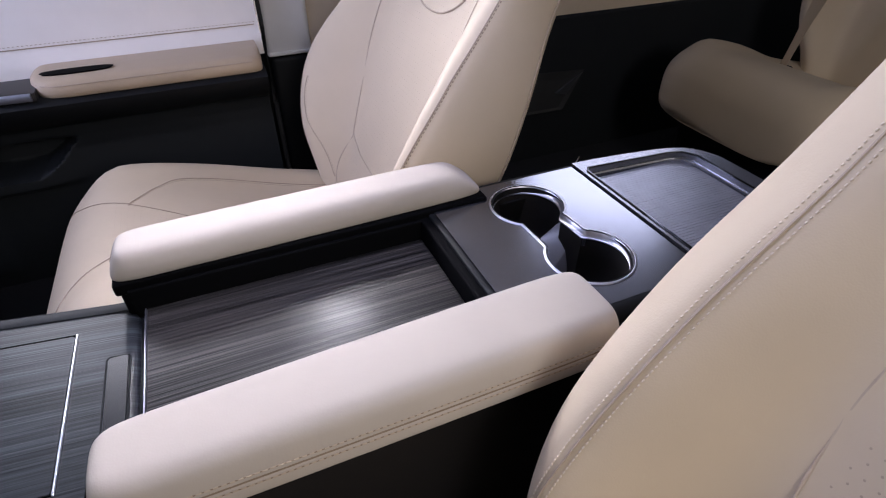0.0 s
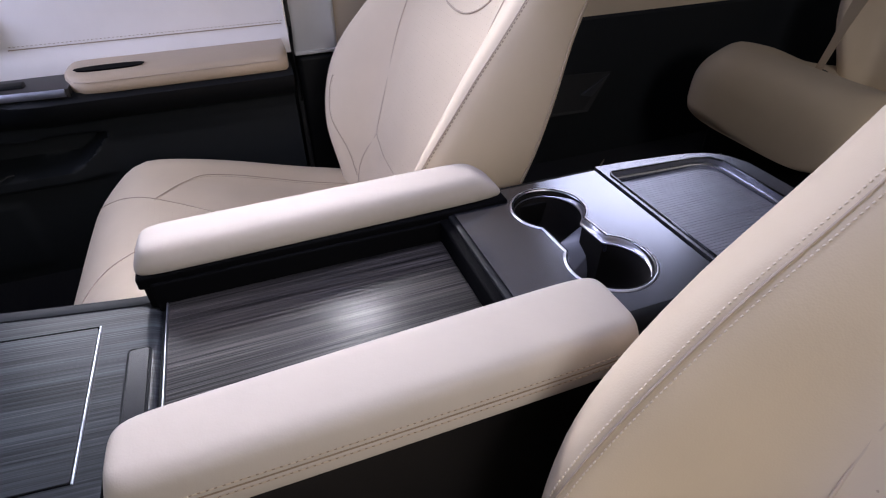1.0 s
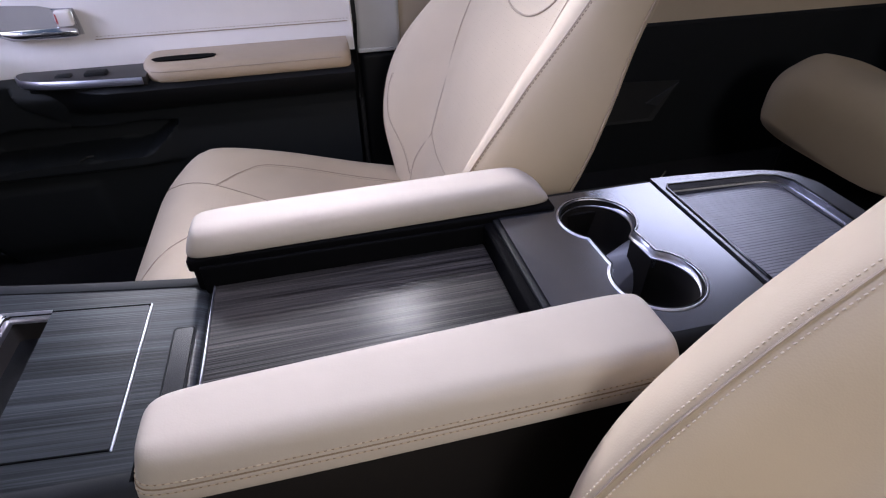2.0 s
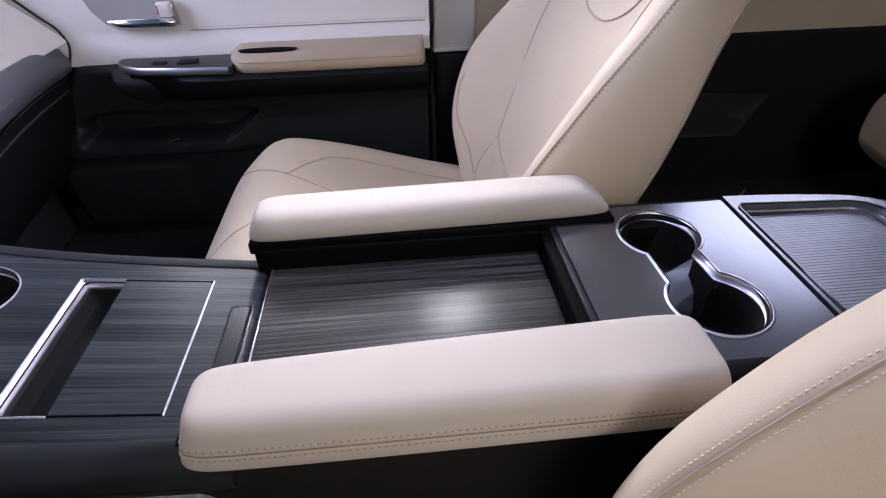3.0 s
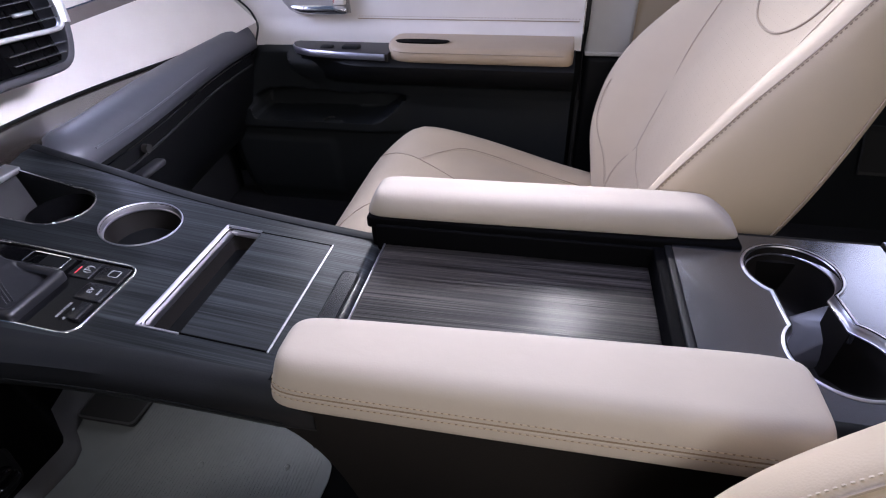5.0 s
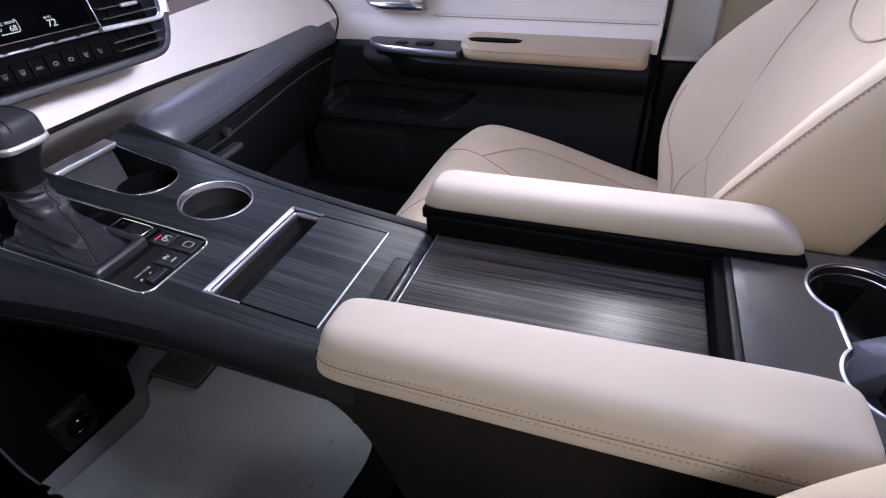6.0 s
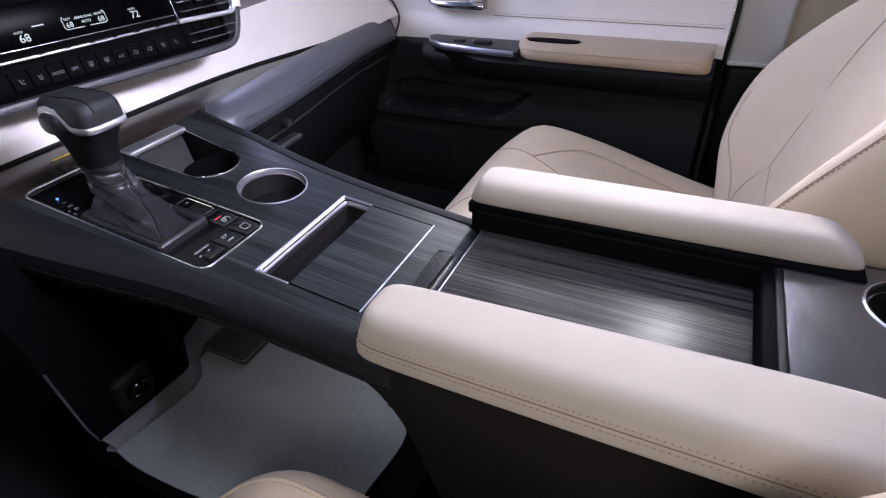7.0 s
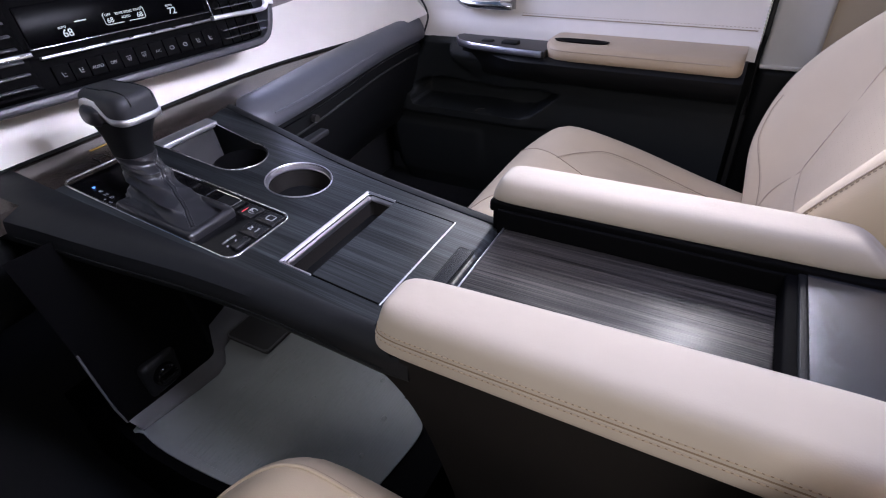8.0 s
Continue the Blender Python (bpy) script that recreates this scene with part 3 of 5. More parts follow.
# armrests
def armrest(sx, label):
    """A long padded leather armrest with a stitched seam round its outer side."""
    xi, xo = (0.099, 0.153) if sx > 0 else (0.092, 0.151)
    y0, y1, zb, zt2 = -0.426, -0.036, 0.4285, 0.4625
    if sx < 0:
        zb, zt2 = 0.4135, 0.4685
    skew = 0.022 if sx > 0 else 0.0
    rings, n = [], 40

    fr, re, lean_in, lean_out = (0.014, 0.036, 0.13, 0.13) if sx > 0 else (0.012, 0.012, 0.03, 0.13)
    edge_out, edge_in = (0.40, 0.48) if sx > 0 else (0.46, 0.30)
    w, h, cx, cz = (xo - xi) / 2, (zt2 - zb) / 2, (xi + xo) / 2, (zt2 + zb) / 2

    def flank(c, si):
        return c * w * (1.0 - (lean_out if c > 0 else lean_in) * max(0, si))

    def ring(y, s):
        out = []
        for k in range(n):
            a = 2 * math.pi * k / n
            e = 0.42 if math.sin(a) <= 0 else edge_out if math.cos(a) > 0 else edge_in
            c, si = sp(math.cos(a), e), sp(math.sin(a), e)
            pz = si * h * (0.55 + 0.45 * s)
            rise = max(0.0, (cz + pz - zb) / (zt2 - zb)) ** 1.7 if sx > 0 else max(0.0, (cz + pz - zb - 0.010) / (zt2 - zb - 0.010))
            t = (y - y0) / (y1 - y0)
            widen = 0.018 * (1 - t) * max(0.0, -c) if sx < 0 else 0.0
            out.append((sx * (cx + flank(c, si) * s - widen) + skew * (y1 - y), y - rise * (fr * t ** 3 - re * (1 - t) ** 3), cz + pz))
        return out

    for y, s in ((y1 + 0.0014, 0.15), (y1 + 0.0013, 0.34), (y1 + 0.0008, 0.54), (y1 - 0.0005, 0.70), (y1 - 0.004, 0.84), (y1 - 0.010, 0.93), (y1 - 0.022, 0.985), (y1 - 0.05, 1.0), (y1 - 0.12, 1.01), (y1 - 0.20, 1.01),
                 (y1 - 0.28, 1.0), (y1 - 0.34, 0.99), (y0 + 0.03, 0.97), (y0 + 0.015, 0.93), (y0 + 0.008, 0.875), (y0 + 0.004, 0.80), (y0 + 0.0015, 0.69), (y0 + 0.0004, 0.54), (y0, 0.36), (y0, 0.15)):
        rings.append(ring(y, s))
    pad = part("armrest", loft(rings), ARMBEIGE, console, label, sharp=80)
    sub = pad.modifiers.new("soft", "SUBSURF")
    sub.levels = sub.render_levels = 1
    # seam between two rows of stitches along the outer side and round the front end
    zs = zb + (0.0255 if sx < 0 else 0.012)
    tail = 0.012 if sx < 0 else 0.045

    def line(z, proud):
        out, nrm = [], []
        for k in range(111):
            if k < 91:
                y = y0 + tail + (y1 - 0.030 - y0 - tail) * k / 90
                start, way = (sx * (xo + 0.06) + skew * (y1 - y), y, z), (-sx, 0, 0)
            else:
                a = radians(90 * (k - 90) / 20)
                mid = Vector((sx * (cx + 0.004), y1 - 0.030, z))
                far = Vector((sx * math.cos(a), math.sin(a), 0))
                start, way = mid + far * 0.12, -far
            got = touch(pad, start, way)
            if got:
                out.append(got[0] + got[1] * proud)
                nrm.append(got[1])
        return out, nrm

    part("seam", tube(line(zs, -0.0002)[0], 0.0009, 6), SEWHOLE, pad)
    part("seam_fold", tube(line(zs - 0.0016, -0.0004)[0], 0.0012, 6), ARMBEIGE, pad)
    for dz in (0.0044, -0.0050):
        pts, nrm = line(zs + dz, 0.0001)
        part("needle_line", tube([q - n * 0.0003 for q, n in zip(pts, nrm)], 0.0006, 5), SEWHOLE, pad)
        part("stitching", stitches(pts, nrm, 0.0036, 0.0013, 0.0007), THREAD, pad)
    return pad


armrest(1, "beige leather armrest pad")
armrest(-1, "beige leather armrest pad with a double-stitched seam")

# gear selector
part("shift_frame", rim(shift_loop, zd, 0.0028, 0.0, 0.0016), CHROME, console, "thin chrome frame round the gear selector", sharp=60)
part("shift_plate", slab(rrect(-0.107, -0.015, 0.171, 0.444, 0.011), [], lambda x, y: zd(x, y) - 0.0015, 0.006), BLACKSHINE, console, "gloss black selector plate", sharp=30)


def on_deck(x, y, up=0.0, spin=0.0):
    return pose(x, y, zd(x, y) + up, math.degrees(math.atan(0.117)), 0, spin)


def key(x0, x1, y0, y1, h=0.0018):
    bm = rbox(x0, x1, y0, y1, -0.004, h, 0.0015)
    for v in bm.verts:
        v.co.z += zd(0, v.co.y) - 0.001
    return bm


k1 = part("parking_brake_switch", key(-0.041, -0.017, 0.206, 0.229), KEYCAPS, console, "dark switch with a red lamp")
part("lamp", key(-0.038, -0.026, 0.2215, 0.2240, 0.0022), REDLED, k1)
text_mesh("(P)", 0.010, k1, on_deck(-0.029, 0.214, 0.0011, 0), LEGEND)
k2 = part("hold_switch", key(-0.040, -0.017, 0.174, 0.202), KEYCAPS, console)
part("mark", tube([(x, y, zd(x, y) + 0.0010) for x, y in rrect(-0.033, -0.024, 0.181, 0.191, 0.002, 3)], 0.0004, 5, True), LEGEND, k2)
k3 = part("ev_switch", key(-0.067, -0.044, 0.174, 0.202), KEYCAPS, console)
text_mesh("EV", 0.0068, k3, on_deck(-0.0555, 0.191, 0.0013, 0), LEGEND)
text_mesh("MODE", 0.0028, k3, on_deck(-0.0555, 0.182, 0.0013, 0), LEGEND)
k4 = part("drive_mode_toggle", key(-0.093, -0.071, 0.176, 0.187, 0.0035), KEYCAPS, console)
text_mesh("DRIVE MODE", 0.0034, k4, on_deck(-0.084, 0.196, 0.0008, 0), LEGEND)
for dx in (-0.092, -0.080):
    part("arrow", key(dx - 0.0015, dx + 0.0015, 0.1895, 0.1915, 0.0010), LEGEND, k4)
part("plate_recess", key(-0.056, -0.018, 0.236, 0.267, 0.0012), BLACK, console)
part("recess_line", tube([(x, y, zd(x, y) + 0.0012) for x, y in rrect(-0.037, -0.019, 0.240, 0.282, 0.003, 3)], 0.0006, 5, True), CHROME, console)
# position letters
for i, (ch, x, y) in enumerate((("P", -0.094, 0.406), ("R", -0.095, 0.393), ("N", -0.096, 0.382), ("D", -0.096, 0.371), ("+", -0.104, 0.373), ("S", -0.104, 0.363))):
    text_mesh(ch, 0.0068, console, on_deck(x, y, 0.0, 0), BLUELED if ch == "P" else DIMMARK, "gear_letter")

lever = part("gear_lever", tube([(-0.060, 0.345, 0.43), (-0.060, 0.352, 0.50)], 0.010, 12), BLACK, console, "leather gear lever with a dark knob")
# leather boot: a skirt with square corners that rises into a creased neck
rings = []
NB = 128
for k in range(97):
    t = k / 96
    sk = (1 - min(1.0, t / 0.85)) ** 2.0
    xc = -0.060 - 0.016 * sk
    y_c = 0.349 - 0.056 * sk - 0.008 * (1 - t) * (1 - sk)
    z_c = zd(0, y_c) - 0.001 + (0.494 - zd(0, y_c)) * t
    hx = 0.0205 + 0.0120 * sk + 0.0015 * (1 - t)
    hy = 0.0215 + 0.0330 * sk + 0.004 * (1 - t)
    e = 0.14 + 0.71 * (1 - sk) ** 0.7
    ring = []
    for j in range(NB):
        a = 2 * math.pi * j / NB
        c, si = sp(math.cos(a), e), sp(math.sin(a), e)
        fold = 0.11 * (1 - 2 * abs(math.sin(a + 7.5 * t + 0.5 * math.sin(2 * a))) ** 0.75) + 0.07 * (1 - 2 * abs(math.sin(1.5 * a + 13 * t + 0.9 * math.cos(a + 0.8))) ** 0.8)
        fold += 0.030 * (1 - 2 * abs(math.sin(3 * a - 11 * t + 1.3 * math.sin(a * 2 + 0.9))) ** 0.7)
        w = 1 + 1.25 * fold * min(1, 6 * t) * min(1, 5 * (1 - t)) * (0.75 - 0.35 * t)
        pull = 1 - 0.26 * sk * (1 - sk) * 4 * (1 - abs(c * si))
        ring.append((xc + hx * c * w * pull, y_c + hy * si * w * pull, z_c + 0.117 * sk * hy * si))
    rings.append(ring)
bm = bmesh.new()
frame_rings = []
for g, h in ((0.0015, -0.003), (0.0015, 0.005), (0.0005, 0.0078), (-0.0020, 0.0090), (-0.0055, 0.0088), (-0.008, 0.006)):
    frame_rings.append([(x, y, zd(x, y) + h) for x, y in rrect(-0.1085 - g, -0.0440 + g, 0.2265 - g, 0.3450 + g, 0.005, 5)])
part("boot_frame", loft(frame_rings, True, False, bm), BOOT, lever, "leather-covered frame at the foot of the boot", sharp=50)
part("boot", loft(rings), BOOT, lever, "creased black leather boot", sharp=80)


def seam_at(r, t):
    """Where the boot seam crosses a ring: it winds from the rear face to the side."""
    f = 94 + 9.0 * t
    i = int(f)
    return Vector(r[i]).lerp(Vector(r[i + 1]), f - i)


seam = [seam_at(r, k / 96) for k, r in enumerate(rings)][4:-2:2]
for sx in (-1, 1):
    pts = [q + Vector((sx * 0.0028, sx * -0.0010 - 0.0006, 0.0006)) for q in seam]
    part("boot_stitching", stitches(smooth_path(pts, 4), [(0.3, -1, 0.6)] * 300, 0.0034, 0.0014, 0.0007), LEDGE, lever)
part("boot_seam", tube([q + Vector((-0.0002, -0.0004, 0.0004)) for q in seam], 0.0011, 6), BOOT, lever)
# collar and knob
rings = []
for z, hx, hy, dy in ((0.488, 0.0175, 0.022, 0.0), (0.492, 0.019, 0.0235, 0.0), (0.505, 0.020, 0.025, -0.001), (0.520, 0.0225, 0.029, -0.003), (0.532, 0.026, 0.035, -0.005), (0.540, 0.028, 0.039, -0.006)):
    rings.append([(-0.060 + hx * sp(math.cos(2 * math.pi * j / 32), 0.7), 0.352 + dy + hy * sp(math.sin(2 * math.pi * j / 32), 0.7), z) for j in range(32)])
part("collar", loft(rings), BLACK, lever, "black plastic collar below the knob", sharp=60)
def knob_ring(z, grow, n=64):
    return [(-0.059 + (0.0268 + grow) * sp(math.cos(2 * math.pi * j / n), 0.42), 0.345 + (0.0385 + grow) * sp(math.sin(2 * math.pi * j / n), 0.42), z) for j in range(n)]


def band_z(y, x):
    """Height of the chrome band: low behind, arched over the button on the driver's side."""
    return 0.5435 + 0.0170 * smoothstep(-0.066, -0.082, x) * math.exp(-((y - 0.356) / 0.0205) ** 4) + 0.002 * (y - 0.345) / 0.042


rings = []
for z, g in ((0.538, -0.006), (0.540, -0.001), (0.547, 0.0), (0.554, 0.0), (0.5605, -0.0004), (0.5652, -0.0016), (0.5682, -0.0040), (0.5702, -0.0085), (0.5712, -0.015), (0.5717, -0.021), (0.5718, -0.0255)):
    rings.append([(x, y, zz + 0.03 * (y - 0.345) * min(1, (zz - 0.538) / 0.03)) for x, y, zz in knob_ring(z, g)])
part("knob", loft(rings), DARKLEATHER, lever, "black leather shift knob", sharp=70)
knob = bpy.data.objects["knob"]
rings = []
for x, y, _ in knob_ring(0.0, 0.0):
    c = Vector((x + 0.060, y - 0.345, 0)).normalized()
    h = band_z(y, x)
    rings.append([(x + c.x * f, y + c.y * f, h + q) for f, q in ((-0.002, -0.0040), (0.0010, -0.0036), (0.0018, -0.0026), (0.0018, 0.0022), (0.0010, 0.0035), (-0.002, 0.0040))])
rings.append(rings[0])
part("chrome_band", loft(rings, True, False), BRIGHTBAR, lever, "satin chrome band that arches over the button", sharp=50)
for x0 in (-0.0715, -0.0425):
    pts = []
    for k in range(33):
        a = math.pi * (0.04 + 0.92 * k / 32)
        got = touch(knob, (x0 + 0.002 * math.cos(a), 0.345 - 0.06 * math.cos(a), 0.5500 + 0.08 * math.sin(a)), (0, math.cos(a), -math.sin(a)))
        if got:
            pts.append(got[0] - got[1] * 0.0001)
    part("knob_seam", tube(pts, 0.0009, 6), BLACKSHINE, lever, "sewn seam over the knob")
bm = bmesh.new()
bmesh.ops.create_uvsphere(bm, u_segments=24, v_segments=14, radius=1)
for v in bm.verts:
    v.co = (-0.0840 + sp(v.co.x, 0.8) * 0.0100, 0.356 + sp(v.co.y, 0.8) * 0.0185, 0.5465 + sp(v.co.z, 0.8) * 0.0125)
part("release_button", bm, BOOT, lever, "oval black release button")

# lower storage tray under the bridge
ZM = 0.15
mat_out = [(-0.130, 0.005), (-0.150, 0.018), (-0.185, 0.075), (-0.205, 0.145), (-0.212, 0.20), (-0.214, 0.28), (-0.208, 0.330), (-0.200, 0.350), (-0.060, 0.354), (-0.044, 0.367), (0.12, 0.367), (0.12, 0.20), (0.055, 0.14), (0.024, 0.088), (-0.006, 0.035), (-0.026, 0.005), (-0.042, -0.003), (-0.07, -0.003)]
mat_out = [(q.x, q.y) for q in smooth_path([(x, y, 0) for x, y in mat_out] + [(-0.130, 0.005, 0)], 4)[:-1]]
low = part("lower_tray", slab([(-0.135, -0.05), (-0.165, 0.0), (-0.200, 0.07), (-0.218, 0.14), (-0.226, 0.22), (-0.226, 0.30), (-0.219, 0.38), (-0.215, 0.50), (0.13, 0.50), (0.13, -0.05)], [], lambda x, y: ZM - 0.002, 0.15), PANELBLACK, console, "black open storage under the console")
mat_thing = thing("storage_mat", "grey ribbed rubber mat lying in the lower console tray", "mat")
part("mat_sheet", slab(mat_out, [], lambda x, y: ZM + 0.001, 0.002), MATGREY, mat_thing, "grey rubber sheet with fine ribs", sharp=30)
bm = bmesh.new()
for k in range(62):
    y = 0.014 + 0.0042 * k
    xl = -0.150 - 0.058 * smoothstep(0.0, 0.16, y)
    rbox(xl + 0.006, -0.026 + 0.5 * y, y - 0.0011, y + 0.0011, ZM, ZM + 0.0016, 0, bm=bm)
part("mat_ribs", bm, MATGREY, mat_thing)
inner = [(-0.205, 0.333), (-0.120, 0.320), (-0.088, 0.317), (-0.068, 0.324), (-0.055, 0.338), (-0.044, 0.352), (0.03, 0.375), (0.12, 0.400)]
outer = [(-0.2105, 0.350), (-0.110, 0.341), (-0.082, 0.339), (-0.072, 0.341), (-0.064, 0.348), (-0.056, 0.360), (-0.0305, 0.396), (0.12, 0.440)]
bm = loft([[(x, y, ZM + h) for x, y in inner] for h in (-0.002, 0.002)] + [[(a[0] * 0.8 + b[0] * 0.2, a[1] * 0.8 + b[1] * 0.2, ZM + 0.006) for a, b in zip(inner, outer)]]
          + [[(x, y, ZM + 0.020) for x, y in outer]], closed=False, caps=False)
part("ledge", bm, LEDGE, low, "grey moulded ledge", sharp=60)
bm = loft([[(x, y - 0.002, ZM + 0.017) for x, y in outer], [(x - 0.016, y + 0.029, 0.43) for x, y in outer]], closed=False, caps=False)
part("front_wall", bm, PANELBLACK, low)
part("wall_rim", tube(smooth_path([(-0.2105, 0.350, ZM + 0.016), (-0.2151, 0.350, ZM + 0.045), (-0.2164, 0.353, ZM + 0.078), (-0.217, 0.357, ZM + 0.110), (-0.217, 0.362, ZM + 0.142)], 6), 0.0016, 6), LEDGE, low)
bm = rbox(-0.028, 0.075, 0.276, 0.365, ZM, ZM + 0.010, 0.006)
part("rubber_pad", bm, RUBBER, low, "dark rectangular rubber pad")
part("pad_rim", tube([(x, y, ZM + 0.0095) for x, y in rrect(-0.027, 0.074, 0.277, 0.364, 0.008, 4)], 0.0016, 6, True), LEDGE, low)
for x, y in ((-0.045, 0.052), (-0.105, 0.046), (0.01, 0.09), (-0.06, 0.16)):
    bm = bmesh.new()
    bmesh.ops.create_uvsphere(bm, u_segments=12, v_segments=6, radius=0.0045, matrix=pose(x, y, ZM - 0.0005))
    part("mat_stud", bm, MATGREY, mat_thing)
sock = part("power_socket", rbox(-0.173, -0.117, 0.341, 0.362, 0.170, 0.230, 0.010), BLACK, console, "black power socket in the lower console")
bm = bmesh.new()
bmesh.ops.create_cone(bm, cap_ends=True, segments=28, radius1=0.0175, radius2=0.0160, depth=0.014, matrix=pose(-0.145, 0.338, 0.200, 90, 0, 0))
bmesh.ops.bevel(bm, geom=[e for e in bm.edges if e.calc_face_angle(0) > 0.8], offset=0.003, segments=3, affect="EDGES")
part("socket_cap", bm, BLACKSHINE, sock, "round glossy socket cap")
part("cap_tab", rbox(-0.159, -0.131, 0.326, 0.334, 0.195, 0.205, 0.003), BLACKSHINE, sock)


# ---- seats ----
REC = radians(27)
W_BACK = [(-0.08, 0.150), (0.0, 0.183), (0.06, 0.216), (0.13, 0.246), (0.20, 0.260), (0.27, 0.257), (0.34, 0.240), (0.43, 0.210), (0.55, 0.195), (0.66, 0.185)]
PANEL = [(-0.08, 0.0), (0.0, 0.010), (0.115, 0.030), (0.25, 0.045), (0.40, 0.050), (0.66, 0.045)]
BOLSTER = [(-0.08, 0.03), (0.0, 0.052), (0.09, 0.108), (0.20, 0.118), (0.32, 0.087), (0.43, 0.040), (0.55, 0.018), (0.66, 0.012)]
Z_CUSH = [(-0.42, 0.185), (-0.36, 0.208), (-0.24, 0.240), (-0.10, 0.285), (0.0, 0.309), (0.045, 0.306), (0.080, 0.288), (0.110, 0.258), (0.135, 0.216), (0.150, 0.185), (0.155, 0.150)]
Z_BLUNT = [(-0.42, 0.170), (-0.24, 0.215), (-0.10, 0.270), (0.0, 0.299), (0.06, 0.309), (0.095, 0.304), (0.120, 0.288), (0.138, 0.262), (0.150, 0.225), (0.155, 0.17)]
W_CUSH = [(-0.42, 0.235), (-0.20, 0.250), (0.0, 0.245), (0.06, 0.236), (0.10, 0.230), (0.13, 0.218), (0.155, 0.190)]


W_DRIVER = [(-0.08, 0.16), (0.0, 0.185), (0.06, 0.21), (0.12, 0.232), (0.20, 0.25), (0.30, 0.254), (0.43, 0.248), (0.55, 0.236), (0.66, 0.22)]


def side_n(u, H, wing=False):
    """Height of the backrest's face; with wing, the bolster rises right up to its outer edge."""
    u = abs(u)
    if wing:
        rise = 0.5 * smoothstep(0.44, 1.03, u) + 0.5 * min(1.0, max(0.0, (u - 0.56) / 0.42))
        return (lerp_table(PANEL, H) + lerp_table(BOLSTER, H) * rise) * max(0.0, 1 - u ** 9) ** 0.215
    f = lerp_table(PANEL, H) + lerp_table(BOLSTER, H) * smoothstep(0.50, 0.84, u)
    return f * max(0.0, 1 - u ** 4.6) ** 0.215


def front_n(X, H, table, wing):
    w = lerp_table(table, H)
    return side_n(min(1.0, abs(X) / w), H, wing)


def seat(name, cx, dy, dz, sgn, label, group, low=0.0, slide=0.0, drop=0.0, stitch=0.0, pw=0.153, bulge=0.0, plain=False):
    ob = thing(name, label, "car seat", group)
    table = W_DRIVER if stitch else W_BACK
    wing = not stitch and not plain

    def back(X, H, N):
        X += bulge * max(0.0, X) / 0.25 * math.exp(-((H - 0.18) / 0.12) ** 2)
        return Vector((cx + sgn * X, dy - 0.36 - H * math.sin(REC) + N * math.cos(REC), dz + 0.20 + H * math.cos(REC) + N * math.sin(REC)))

    # backrest
    rings = []
    hs = [-0.085, -0.08, -0.06] + [-0.04 + 0.0175 * k for k in range(39)] + [0.64, 0.652, 0.658]
    for H in hs:
        w = lerp_table(table, H)
        shrink = 1.0
        if H > 0.60:
            shrink = max(0.02, 1 - ((H - 0.60) / 0.0595) ** 3) ** 0.5
        if H < -0.04:
            shrink = max(0.3, 1 - ((-0.04 - H) / 0.05) ** 2) ** 0.5
        ring = []
        for k in range(45):
            u = math.sin(math.pi / 2 * (1 - 2 * k / 44))
            ring.append(back(w * u * (0.5 + 0.5 * shrink), H, side_n(u, H, wing) * shrink))
        for k in range(1, 16):
            u = -math.sin(math.pi / 2 * (1 - 2 * k / 16))
            ring.append(back(w * u * (0.5 + 0.5 * shrink), H, -0.030 * (1 - abs(u) ** 4) ** 0.4 * shrink))
        rings.append(ring)
    body = part("backrest", loft(rings), BEIGE, ob, sharp=80)

    def on_back(X, H, up=0.0006):
        return back(X, H, front_n(X, H, table, wing) + up)

    # seams of the centre panel
    for s in (1, -1):
        if plain:
            break
        w6 = [(1.0, 0.50), (1.0, 0.40), (1.0, 0.35), (0.994, 0.285), (0.94, 0.216), (0.885, 0.153), (0.834, 0.120), (0.60, 0.104), (0.34, 0.100), (0.05, 0.099)]
        if stitch:
            w6 = [(1.0, 0.50), (1.0, 0.40), (1.0, 0.345), (0.99, 0.315), (0.956, 0.282), (0.916, 0.251), (0.84, 0.20), (0.70, 0.16), (0.40, 0.14), (0.05, 0.135)]
        w6 = [(s * pw * a, b) for a, b in w6]
        part("panel_seam", tube([on_back(q.x, q.y) for q in smooth_path([(a, b, 0) for a, b in w6])], 0.0010, 6), SEATSEAM, body)
        w7 = [(s * pw * 0.855, 0.121), (s * pw * 0.895, 0.085), (s * pw * 0.90, 0.050), (s * pw * 0.86, 0.015)]
        part("bolster_seam", tube([on_back(q.x, q.y) for q in smooth_path([(a, b, 0) for a, b in w7])], 0.0009, 6), SEATSEAM, body)
    if not stitch and not plain:
        for s in (1, -1):
            w8 = smooth_path([(s * 0.221, 0.175, 0), (s * 0.217, 0.145, 0), (s * 0.200, 0.104, 0), (s * 0.163, 0.068, 0), (s * 0.138, 0.030, 0)], 12)
            part("bolster_piping", tube([on_back(q.x, q.y, 0.0001) for q in w8], 0.0008, 6), SEAM, body)
            part("bolster_stitching", stitches([on_back(q.x - s * 0.003, q.y, 0.0002) for q in w8], [(0, 1, 0.5)] * len(w8), 0.0026, 0.0026, 0.0006), THREAD, body)
    smile = [(-0.11, 0.47), (-0.09, 0.415), (-0.05, 0.387), (0, 0.380), (0.05, 0.387), (0.09, 0.415), (0.11, 0.47)]
    part("upper_seam", tube([on_back(q.x, q.y) for q in smooth_path([(a, b, 0) for a, b in smile])], 0.0016, 6), SEAM, body)
    bm = bmesh.new()
